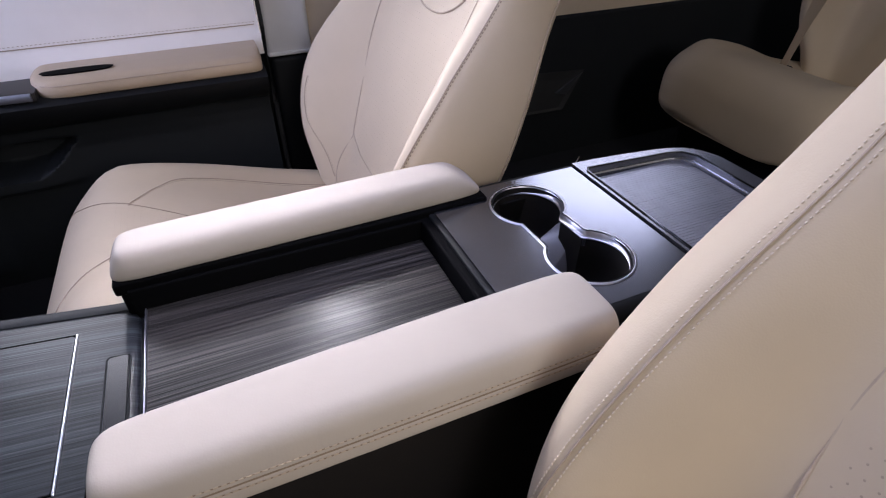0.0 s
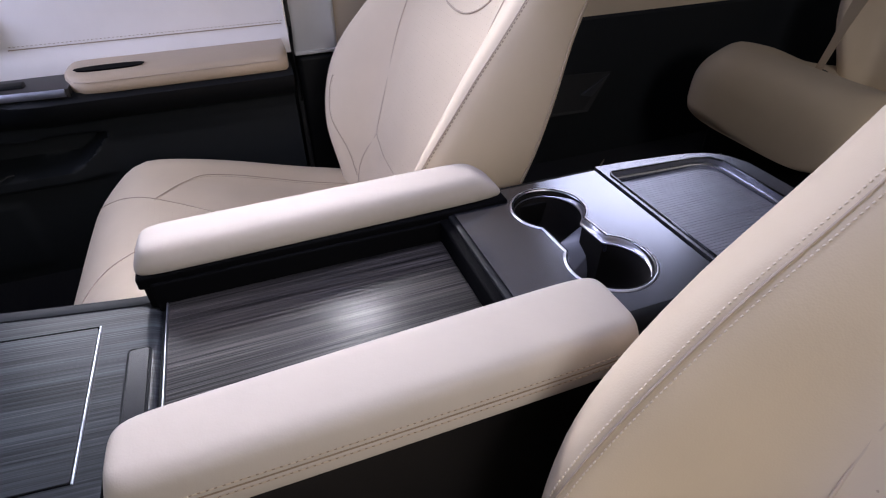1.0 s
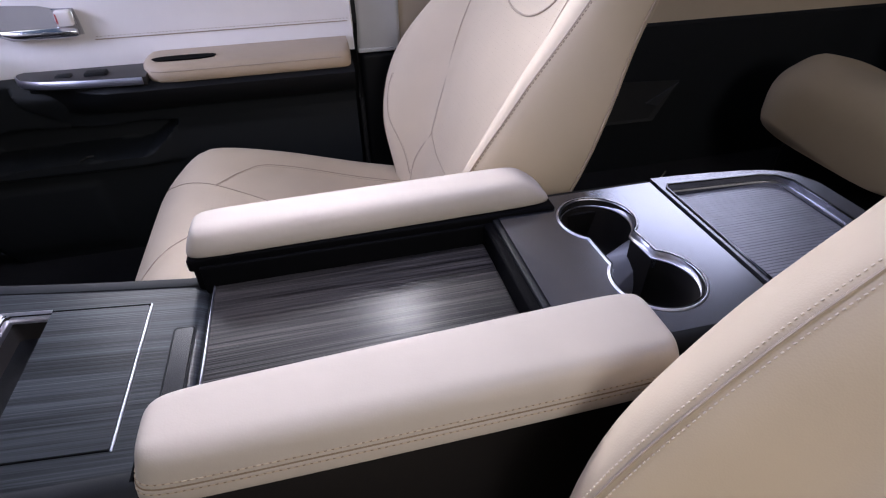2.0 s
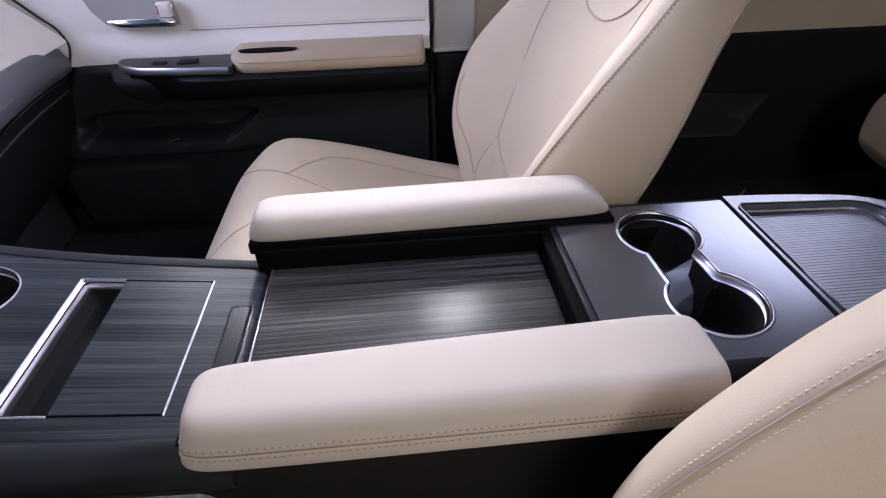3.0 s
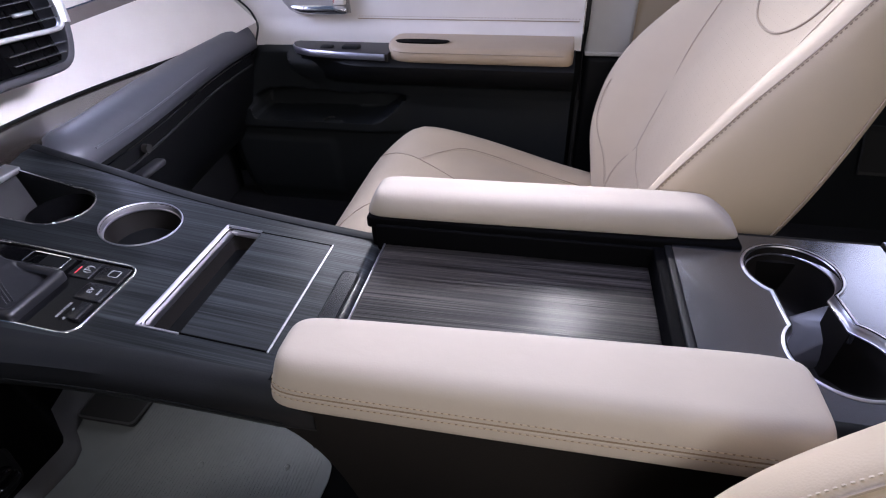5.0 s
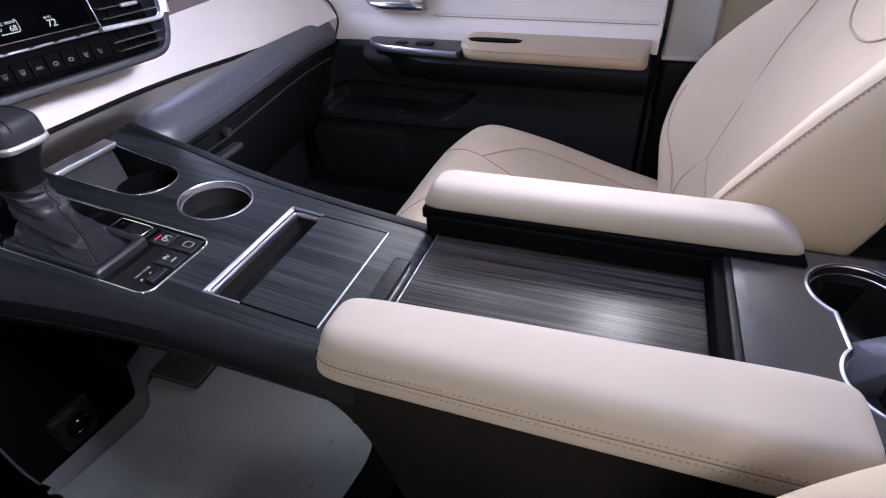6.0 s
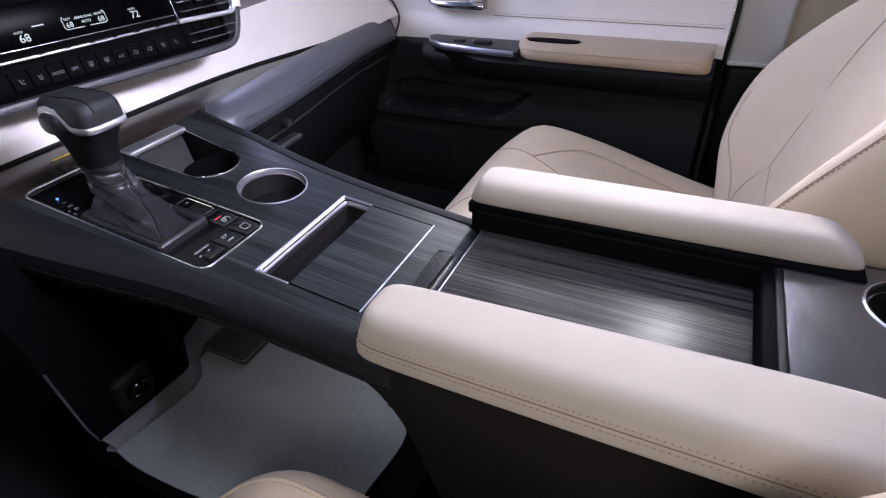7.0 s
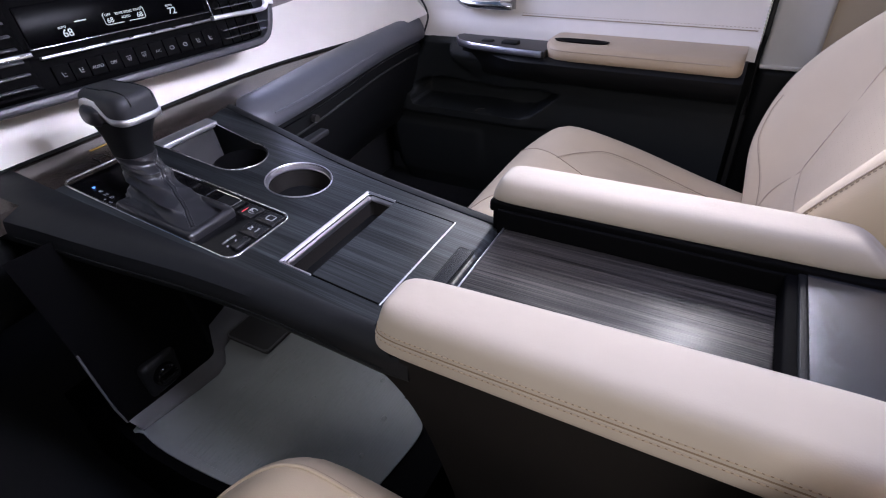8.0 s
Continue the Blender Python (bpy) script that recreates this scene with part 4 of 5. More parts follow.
    for i in range(-18, 19):
        for j in range(4, 4 if plain else 56):
            X, H = i * 0.0080 + (0.0040 if j % 2 else 0), j * 0.0080
            if abs(X) < pw - 0.016:
                bmesh.ops.create_circle(bm, cap_ends=True, segments=6, radius=0.0008 if stitch else 0.0005, matrix=Matrix.Translation(on_back(X, H, 0.0003)) @ pose(0, 0, 0, -63, 0, 0))
    if plain:
        bm.free()
    else:
        part("perforations", bm, SEAM, body)
    # stitched edges where the bolsters meet the sides
    for s in (1, -1):
        pts, nrm, l1, l2 = [], [], [], []
        for k in range(90):
            H = -0.03 + 0.60 * k / 89
            w = lerp_table(table, H)

            def corner(u):
                return back(s * w * u, H, side_n(u, H, wing))
            u0 = min(0.955, stitch / w) if stitch else 0.935 + 0.022 * smoothstep(0.12, 0.42, H)
            p = corner(u0)
            d1, d2 = corner(u0 - 0.035), corner(min(0.988, u0 + 0.03))
            pts.append(p)
            nn = (Vector((sgn * s, 0, 0)) + (back(0, 0, 1) - back(0, 0, 0)) * 0.7).normalized()
            nrm.append(nn)
            up = (back(0, 1, 0) - back(0, 0, 0)).normalized()
            gap = 0.0046 if stitch else 0.0032
            for line, d, du in ((l1, d1, -0.035), (l2, d2, min(0.988, u0 + 0.03) - u0)):
                q = corner(u0 + du * gap / (d - p).length)
                out = (d - p).cross(up).normalized()
                line.append(q + out * (0.0002 if out.dot(nn) > 0 else -0.0002))
        part("edge_seam", tube([p + q * 0.0002 for p, q in zip(pts, nrm)], 0.0010, 6), SEAM, body)
        if stitch:
            part("edge_stitching", stitches(l1, nrm, 0.0022, 0.0017, 0.0007), SEATTHREAD, body)
        part("edge_stitching", stitches(l2, nrm, 0.0022 if stitch else 0.0030, 0.0017 if stitch else 0.0021, 0.0007 if stitch else 0.0008), SEATTHREAD if stitch else HOLES, body)
        # seam along the back edge of the side
        part("side_seam", tube([back(s * lerp_table(table, h) * 1.0, h, -0.004) for h in [-0.02 + 0.02 * k for k in range(30)]], 0.0012, 6), SEAM, body)

    # cushion
    rings = []
    ysl = [-0.42, -0.415, -0.40] + [-0.38 + 0.02 * k for k in range(22)] + [0.055, 0.07, 0.085, 0.10, 0.113, 0.125, 0.135, 0.143, 0.149, 0.153, 0.155]

    def top_z(X, y):
        w = lerp_table(W_CUSH, y)
        u = min(1.0, abs(X) / w)
        h = lerp_table(Z_BLUNT if plain else Z_CUSH, y) - 0.13 - low + 0.020 * smoothstep(0.5, 0.85, u) * (1 - smoothstep(0.02, 0.10, y))
        return 0.13 + low + max(0.0, h) * max(0.0, 1 - u ** 5.5) ** 0.18

    for y in ysl:
        w = lerp_table(W_CUSH, y)
        shrink = 1.0 if y > -0.40 else 0.9
        ring = []
        for k in range(45):
            u = math.sin(math.pi / 2 * (1 - 2 * k / 44))
            ring.append((cx + sgn * w * u * shrink, dy + slide + y, dz - drop + top_z(u * w, y)))
        for k in range(1, 16):
            u = -math.sin(math.pi / 2 * (1 - 2 * k / 16))
            ring.append((cx + sgn * w * u * shrink, dy + slide + y, dz - drop + low + 0.13 - 0.035 * (1 - abs(u) ** 4) ** 0.4))
        rings.append(ring)
    cush = part("cushion", loft(rings), BEIGE, ob, sharp=80)

    def on_cush(X, y):
        return Vector((cx + sgn * X, dy + slide + y, dz - drop + top_z(X, y) + 0.0005))

    for s in (() if plain else (1, -1)):
        line = [(s * 0.150, -0.36), (s * 0.155, -0.20), (s * 0.154, -0.11), (s * 0.146, -0.065), (s * 0.118, -0.035), (s * 0.085, -0.012), (s * 0.068, 0.0)]
        q = smooth_path([(a, b, 0) for a, b in line], 10)
        part("cushion_seam", tube([on_cush(p.x, p.y) for p in q], 0.0007, 6), SEAM, cush)
        part("cushion_stitching", stitches([on_cush(p.x - s * 0.005, p.y) for p in q], [(0, 0, 1)] * len(q), 0.0030, 0.0022, 0.0006), THREAD, cush)
    for s in (() if plain else (1, -1)):
        q = smooth_path([(s * 0.150, 0.105, 0), (s * 0.106, 0.066, 0), (s * 0.064, -0.006, 0), (s * 0.018, -0.094, 0), (0.0, -0.112, 0)], 10)
        part("front_seam", tube([on_cush(p.x, p.y) for p in q], 0.0007, 6), SEAM, cush)
    if stitch:
        # raised welt over the front corner of the side bolster
        for s in (1, -1):
            q = smooth_path([(s * 0.196, -0.30, 0), (s * 0.200, -0.12, 0), (s * 0.203, -0.03, 0), (s * 0.199, 0.03, 0), (s * 0.182, 0.085, 0), (s * 0.150, 0.118, 0)], 10)
            part("cushion_welt", tube([on_cush(p.x, p.y) for p in q], 0.0022, 8), BEIGE, cush)
            part("welt_crease", tube([on_cush(p.x + s * 0.0026, p.y) for p in q], 0.0008, 6), SEAM, cush)
    if not plain:
        part("cross_seam", tube([on_cush(0.018 - 0.0045 * k, -0.095 + 0.001 * k) for k in range(9)], 0.0010, 6), SEAM, cush)
    # perforations of the centre panels
    bm = bmesh.new()
    for i in range(-16, 17):
        for j in range(-12, -12 if plain else 3):
            X, y = i * 0.0085 + (0.00425 if j % 2 else 0), j * 0.0085
            if y < 0.02 and abs(X) < 0.13 and y > -0.10 + 1.85 * (abs(X) - 0.005):
                p = on_cush(X, y)
                bmesh.ops.create_circle(bm, cap_ends=True, segments=6, radius=0.0005, matrix=Matrix.Translation(p + Vector((0, 0, 0.0002))))
    if plain:
        bm.free()
    else:
        part("perforations", bm, SEAM, cush)
    # base and rails
    part("base", rbox(cx - 0.20, cx + 0.20, dy - 0.36, dy + 0.06, 0.03 + dz * 0.5, 0.125 + dz, 0.02), BLACK, ob, "black seat base and side covers")
    for s in (1, -1):
        part("rail", rbox(cx + s * 0.17 - 0.02, cx + s * 0.17 + 0.02, dy - 0.42, dy + 0.10, 0.0, 0.035, 0.004), BLACK, ob, "black floor rail")
    # headrest
    rings = []
    for k in range(13):
        t = k / 12
        H = 0.675 + 0.16 * t
        s = max(0.05, 1 - (2 * t - 1) ** 4) ** 0.5
        rings.append([back(0.13 * s * sp(math.cos(2 * math.pi * j / 32), 0.5), H, 0.03 + 0.05 * s * sp(math.sin(2 * math.pi * j / 32), 0.6)) for j in range(32)])
    part("headrest", loft(rings), BEIGE, ob, sharp=80)
    for s in (1, -1):
        part("headrest_post", tube([back(s * 0.05, 0.62, 0.02), back(s * 0.05, 0.70, 0.025)], 0.006, 10), CHROME, ob)
    return ob


seat("passenger_seat", 0.42, 0.0, 0.0, 1, "beige leather front passenger seat with stitched side bolsters", "front seats", bulge=0.019)
seat("driver_seat", -0.415, 0.008, 0.0, -1, "beige leather driver seat with a double-stitched bolster edge", "front seats", 0.0, -0.016, 0.013, 0.198, 0.1316)
seat("second_row_seat", 0.465, -1.37, 0.045, 1, "shaded beige leather second-row seat behind the console", "rear seats", 0.055, plain=True)

# belt on the second-row seat
belt = thing("seat_belt", "beige seat belt hanging over the second-row seat", "seat belt")
rings = []
for p in smooth_path([(0.47, -1.53, 0.80), (0.49, -1.52, 0.65), (0.523, -1.50, 0.463), (0.545, -1.50, 0.35), (0.556, -1.50, 0.29)], 6):
    w = 0.011 + 0.014 * smoothstep(0.32, 0.60, p.z)
    rings.append([(p.x - w, p.y, p.z), (p.x + w, p.y - 0.006, p.z), (p.x + w, p.y - 0.0045, p.z + 0.001), (p.x - w, p.y + 0.0015, p.z + 0.001)])
part("webbing", loft(rings), BEIGE, belt, "twisted beige webbing")
part("buckle", rbox(0.540, 0.580, -1.53, -1.48, 0.262, 0.300, 0.008), RUBBER, belt, "black belt buckle")

# ---- passenger door ----
door = thing("door_1", "front passenger door with ivory upper trim and tan armrest", "door", kind="structure")


def sheet(profile, y0, y1, steps=24, wob=None, thick=0.012):
    """A moulded panel: profile of (x, z) swept along the car."""
    rings = []
    for k in range(steps + 1):
        y = y0 + (y1 - y0) * k / steps
        front = [(x, y, z + (wob(y, z) if wob else 0)) for x, z in profile]
        backp = [(x + thick, y, z) for x, y, z in reversed(front)]
        rings.append(front + backp)
    return loft(rings)


prof = [(0.8135, 0.416), (0.8150, 0.436), (0.822, 0.452), (0.829, 0.462), (0.832, 0.468), (0.834, 0.474), (0.838, 0.52), (0.846, 0.60), (0.860, 0.655), (0.90, 0.665)]


def dip(y, z):
    """The trim line drops towards the dashboard."""
    return -0.004 * smoothstep(0.22, 0.44, y) * (1 - smoothstep(0.443, 0.468, z)) * smoothstep(0.36, 0.41, z)


part("upper_trim", sheet(prof, -0.278, 0.60, 40, dip), WHITE, door, "ivory leather upper door trim")
part("trim_seam", tube([(0.8315, y, 0.4695) for y in [-0.27 + 0.03 * k for k in range(17)]], 0.0010, 6), SEAM, door)
part("trim_stitching", stitches([(0.8320, -0.27 + 0.03 * k, 0.4745) for k in range(17)], [(-1, 0, 0)] * 17, 0.004, 0.003, 0.0006), THREAD, door)
LOWER = [(0.0, 0.815), (0.06, 0.806), (0.15, 0.800), (0.24, 0.796), (0.30, 0.796), (0.335, 0.790), (0.36, 0.775), (0.383, 0.766), (0.396, 0.774), (0.408, 0.796), (0.418, 0.815)]
FRONT = [(0.0, 0.545), (0.06, 0.566), (0.18, 0.574), (0.29, 0.524), (0.36, 0.487), (0.418, 0.455)]
POCKET_TOP = [(0.085, 0.312), (0.16, 0.3135), (0.258, 0.312), (0.32, 0.316), (0.40, 0.318), (0.45, 0.312), (0.486, 0.295)]
POCKET_LOW = [(0.085, 0.318), (0.107, 0.303), (0.14, 0.274), (0.178, 0.254), (0.273, 0.2537), (0.40, 0.252), (0.479, 0.253), (0.486, 0.275)]
BULGE = [(-0.30, 0.312), (0.18, 0.315), (0.286, 0.320), (0.324, 0.336), (0.359, 0.362), (0.376, 0.400), (0.390, 0.440)]


def door_x(y, z):
    """Depth of the lower door trim: an open map pocket with a thick lip, and a proud cover below it."""
    x = lerp_table(LOWER, z)
    if z > 0.30 and x < 0.796:
        # the armrest's underside curves up and ends short of the dashboard
        x = 0.796 + (x - 0.796) * smoothstep(-0.004, 0.012, z - lerp_table(BULGE, y))
    ends = smoothstep(0.088, 0.112, y) * (1 - smoothstep(0.474, 0.488, y))
    inside = ends * smoothstep(-0.002, 0.006, z - lerp_table(POCKET_LOW, y)) * smoothstep(-0.002, 0.010, lerp_table(POCKET_TOP, y) - z)
    lip = smoothstep(0.09, 0.20, y) * (1 - smoothstep(0.50, 0.56, y)) * smoothstep(0.214, 0.228, z) * (1 - smoothstep(-0.004, 0.002, z - lerp_table(POCKET_LOW, y)))
    cover = smoothstep(0.286, 0.314, y) * (1 - smoothstep(0.180, 0.200, z)) * smoothstep(0.010, 0.050, z)
    shelf = smoothstep(-0.30, 0.08, y) * (1 - smoothstep(0.10, 0.16, y)) * (smoothstep(0.285, 0.32, z) - smoothstep(0.335, 0.36, z))
    return x + 0.058 * inside - 0.026 * lip - 0.006 * cover - 0.006 * shelf


rings = []
for k in range(141):
    t = k / 140
    ring = []
    for j in range(89):
        z = 0.418 * (1 - j / 88)
        y = -0.268 + (lerp_table(FRONT, z) + 0.268) * t
        ring.append((door_x(y, z) + 0.012 * smoothstep(0.975, 1.0, t), y, z + dip(y, z)))
    y = -0.268 + (0.55 + 0.268) * t
    rings.append(ring + [(0.872, y, 0.0), (0.872, y, 0.40)])
part("lower_panel", loft(rings), DOORBLACK, door, "charcoal lower door panel with an open map pocket", sharp=60)
part("pocket_clip", tube([(0.764, 0.30, 0.256), (0.762, 0.285, 0.264), (0.770, 0.275, 0.262)], 0.0022, 6), RUBBER, door)
# shelf under the armrest
rings = []
for k in range(25):
    y = -0.265 + 0.60 * k / 24
    e = 1 - smoothstep(0.17, 0.335, y) * 0.75
    rings.append([(0.80, y, 0.418), (0.80 - 0.085 * e, y, 0.416), (0.80 - 0.098 * e, y, 0.405), (0.80 - 0.092 * e, y, 0.385), (0.80 - 0.05 * e, y, 0.352), (0.80, y, 0.335)])
part("armrest_base", loft(rings), BLACK, door, "black bracket under the door armrest")
# tan armrest with its pull slot
rings = []
AY0, AY1 = -0.262, 0.124
for y, s in ((AY0, 0.80), (AY0 + 0.002, 0.92), (AY0 + 0.008, 0.985), (AY0 + 0.02, 1.0), (-0.15, 1.0), (0.0, 1.0), (0.06, 1.0), (0.09, 0.97), (0.105, 0.90), (0.113, 0.78), (AY1, 0.55)):
    xin = 0.83 - 0.125 * s
    q = lerp_table([(0.085, 1.0), (0.105, 0.96), (0.116, 0.82), (0.124, 0.45)], y)
    rings.append([(px, py, 0.430 + (pz - 0.430) * q) for px, py, pz in ((0.832, y, 0.412), (xin + 0.010, y, 0.411), (xin + 0.003, y, 0.415), (xin, y, 0.423), (xin + 0.001, y, 0.433), (xin + 0.006, y, 0.440), (xin + 0.015, y, 0.4435), (0.77, y, 0.4450), (0.80, y, 0.4450), (0.832, y, 0.4425))])
arm = part("door_armrest", loft(rings), TAN, door, "tan leather door armrest with a pull slot", sharp=70)
part("armrest_seam", tube([(0.7065, y, 0.4345) for y in [AY0 + 0.02 + 0.02 * k for k in range(16)]] + [(0.709, 0.085, 0.4345), (0.716, 0.10, 0.4345), (0.730, 0.110, 0.4345)], 0.0013, 6), SEAM, arm)
rings = []
for h, s in ((0.0010, 1.0), (0.0012, 0.96), (-0.004, 0.9)):
    rings.append([(0.750 + 0.0145 * s * sp(math.cos(2 * math.pi * j / 40), 0.8), 0.046 + 0.058 * s * math.copysign(abs(math.sin(2 * math.pi * j / 40)) ** 0.75, math.sin(2 * math.pi * j / 40)), 0.4455 + h) for j in range(40)])
part("pull_slot", loft(rings), PANELBLACK, arm, "dark oval pull slot")
# switch plate
rings = []
for y, s in ((0.112, 1.0), (0.16, 0.98), (0.22, 0.93), (0.29, 0.83), (0.330, 0.66), (0.346, 0.42)):
    xin = 0.82 - 0.112 * s
    rings.append([(0.825, y, 0.410), (xin + 0.004, y, 0.412), (xin, y, 0.418), (xin + 0.002, y, 0.4285), (xin + 0.009, y, 0.4300), (0.825, y, 0.4225)])
plate = part("switch_plate", loft(rings), GREYTRIM, door, "brown-grey window switch plate", sharp=50)
rings = []
for y, s in ((0.118, 1.0), (0.16, 0.98), (0.22, 0.93), (0.29, 0.83), (0.330, 0.66), (0.347, 0.42)):
    xin = 0.82 - 0.114 * s
    rings.append([(xin - 0.001, y, 0.4165), (xin - 0.002, y, 0.4245), (xin + 0.001, y, 0.4295), (xin + 0.004, y, 0.4285), (xin + 0.004, y, 0.4165)])
part("plate_edge", loft(rings), SATINCHROME, plate, "satin silver strip along the switch plate", sharp=50)
part("window_switch", rbox(0.738, 0.762, 0.185, 0.222, 0.424, 0.4345, 0.003), BLACK, plate)
part("lock_switch", rbox(0.742, 0.760, 0.245, 0.272, 0.423, 0.4325, 0.003), BLACK, plate)
# inside handle in its recess
cup = [(0.3925, 0.5378), (0.34, 0.5372), (0.2855, 0.5339), (0.264, 0.5285), (0.231, 0.5265), (0.2275, 0.500), (0.2265, 0.484), (0.30, 0.4805), (0.343, 0.480), (0.362, 0.489), (0.382, 0.512)]
rings = []
for f, x in ((1.06, 0.8225), (1.03, 0.8215), (1.0, 0.8235), (0.97, 0.830), (0.93, 0.8335)):
    rings.append([(x + 0.10 * (z - 0.468), 0.305 + (y - 0.305) * f, 0.508 + (z - 0.508) * f) for y, z in cup])
handle = part("handle_recess", loft(rings), RECESS, door, "shaded ivory recess of the inside handle", sharp=50)
bm = loft([[(xc + 0.007 * math.cos(2 * math.pi * j / 16), y, zc + hz * math.sin(2 * math.pi * j / 16)) for j in range(16)] for y, xc, zc, hz in ((0.2275, 0.816, 0.4885, 0.0060), (0.232, 0.814, 0.4890, 0.0080), (0.262, 0.812, 0.4905, 0.0100), (0.30, 0.812, 0.4905, 0.0098), (0.335, 0.815, 0.4908, 0.0088), (0.352, 0.820, 0.4925, 0.0065), (0.358, 0.823, 0.4945, 0.0030))])
part("pull_lever", bm, CHROME, handle, "polished chrome pull lever", sharp=60)
part("lock_button", rbox(0.813, 0.832, 0.2315, 0.2585, 0.4995, 0.5265, 0.004), WHITE, handle, "ivory lock rocker")
part("lock_frame", tube([(0.8215, 0.2605, 0.503), (0.8220, 0.2605, 0.5285), (0.8220, 0.2295, 0.5285), (0.8215, 0.2285, 0.500)], 0.0016, 6), CHROME, handle, "thin chrome lock surround")
part("lock_mark", rbox(0.8122, 0.8132, 0.254, 0.2565, 0.505, 0.522, 0), mat("red_lock_mark", (0.45, 0.05, 0.05), 0.5, bump=0), handle)
# seam where the dashboard meets the door
part("dash_gap", tube(smooth_path([(0.846, 0.60, 0.600), (0.838, 0.535, 0.545), (0.832, 0.493, 0.507), (0.829, 0.467, 0.484), (0.824, 0.453, 0.458), (0.816, 0.4515, 0.441), (0.806, 0.458, 0.416)], 8), 0.0024, 8), RUBBER, door, "dark gap between dashboard and door")
part("door_seal", tube([(0.852, -0.284, 0.02), (0.846, -0.284, 0.30), (0.848, -0.285, 0.46), (0.862, -0.286, 0.66), (0.885, -0.30, 1.2)], 0.0055, 8), RUBBER, door, "black rubber door seal")
part("trim_edge_line", tube([(0.833, -0.279, 0.446), (0.8365, -0.279, 0.51), (0.844, -0.279, 0.60)], 0.0018, 6), CHROME, door)

# pillar behind the door
pillar = thing("pillar_trim", "white upper and black lower centre pillar trim", "pillar", kind="structure")
part("upper_cover", rbox(0.866, 0.93, -0.386, -0.290, 0.392, 1.22, 0.010), PILLAR, pillar, "smooth white pillar cover")
part("lower_cover", rbox(0.862, 0.94, -0.40, -0.292, 0.0, 0.3905, 0.012), BLACK, pillar)
part("cover_foot", rbox(0.862, 0.93, -0.388, -0.289, 0.3915, 0.400, 0.003), PILLAR, pillar)

# sliding rear door
slide = thing("door_2", "dark sliding side door with a beige upper trim", "door", kind="structure")
part("upper_trim", sheet([(0.868, 0.402), (0.872, 0.44), (0.878, 0.60), (0.89, 0.66)], -1.98, -0.385), BEIGE, slide, "beige upper trim of the sliding door")
part("lower_panel", sheet([(0.872, 0.404), (0.862, 0.395), (0.866, 0.30), (0.872, 0.0)], -1.98, -0.385), SIDEDOOR, slide, "black lower trim of the sliding door")
frame_out = [(-0.89, 0.266), (-1.124, 0.253), (-1.068, 0.145), (-0.915, 0.147)]
frame_in = [(-0.895, 0.250), (-1.075, 0.228), (-1.050, 0.155), (-0.915, 0.157)]
bm = loft([[(0.860, y, z) for y, z in frame_out], [(0.857, y * 0.97 - 0.030, z * 0.97 + 0.006) for y, z in frame_out], [(0.8605, y, z) for y, z in frame_in], [(0.8635, y, z) for y, z in frame_in]])
rec = part("pull_recess", bm, RUBBER, slide, "dark slanted pull recess", smooth=False)
bm = loft([[(0.8545, -1.118, 0.248), (0.8545, -1.070, 0.190), (0.8545, -1.036, 0.198)], [(0.862, -1.122, 0.250), (0.862, -1.072, 0.187), (0.862, -1.034, 0.200)]])
# The lighter grey puts the light on this facet into its colour.
part("pull_facet", bm, VENTFRAME, rec, "slanted facet in a lighter grey for the light on it", smooth=False)

# seat track pieces on the floor
rail = thing("floor_rail", "dull metal seat rail on the dark floor", "rail")
for x in (0.20, 0.52):
    part("track", rbox(x - 0.018, x + 0.018, -1.75, -0.62, 0.0, 0.012, 0.003), BLACK, rail)
part("end_cap", tube([(0.66, -0.96, 0.03), (0.665, -1.0, 0.10)], 0.004, 8), CHROME, rail)

# ---- dashboard ----
dash = thing("dashboard", "ivory dashboard with a dark padded ledge and climate panel", "dashboard")


def dash_shift(x):
    return -0.032 * smoothstep(0.25, 0.85, x) - 0.03 * smoothstep(-0.1, -0.8, x)


rings = []
for k in range(61):
    x = -0.84 + 1.655 * k / 60
    s = dash_shift(x)
    sag = -0.022 * smoothstep(0.2, 0.8, x)
    f = [(0.522, 0.462), (0.527, 0.470), (0.548, 0.505), (0.574, 0.545), (0.604, 0.585), (0.650, 0.625), (0.72, 0.66), (0.83, 0.685), (0.98, 0.69)]
    far = -0.055 * smoothstep(0.25, 0.85, x)
    end = smoothstep(0.66, 0.815, x)
    ring = [(x, y + s + far * (1 - end) * smoothstep(0.462, 0.53, z) - 0.042 * end * (1 - smoothstep(0.465, 0.56, z)), z + sag * (1 - end)) for y, z in f] + [(x, 0.98 + s, 0.55), (x, 0.60 + s, 0.45)]
    rings.append(ring)
part("upper_dash", loft(rings), WHITE, dash, "ivory leather dashboard face", sharp=50)
# tapered trim channel across its face
face_of_dash = bpy.data.objects["upper_dash"]
rows, lip = [], []
for k in range(29):
    x = 0.36 + 0.44 * k / 28
    lo, hi = 0.546 + 0.058 * (x - 0.43), 0.5675 + 0.052 * (x - 0.463)
    row = []
    for f in (0.0, 0.12, 0.5, 0.88, 1.0):
        got = touch(face_of_dash, (x, 0.25, lo + (hi - lo) * f), (0, 1, 0))
        if got:
            row.append(got[0] + got[1] * (0.0014 if 0 < f < 1 else -0.001))
    if len(row) == 5:
        rows.append(row + [q + Vector((0, 0.006, 0)) for q in reversed(row)])
        lip.append(row[4] + Vector((0, -0.002, 0.0012)))
part("trim_channel", loft(rows), CHANNEL, dash, "dull grey-brown trim channel", sharp=40)
part("channel_edge", tube(lip, 0.0018, 8), CHROME, dash, "thin bright line over the channel")
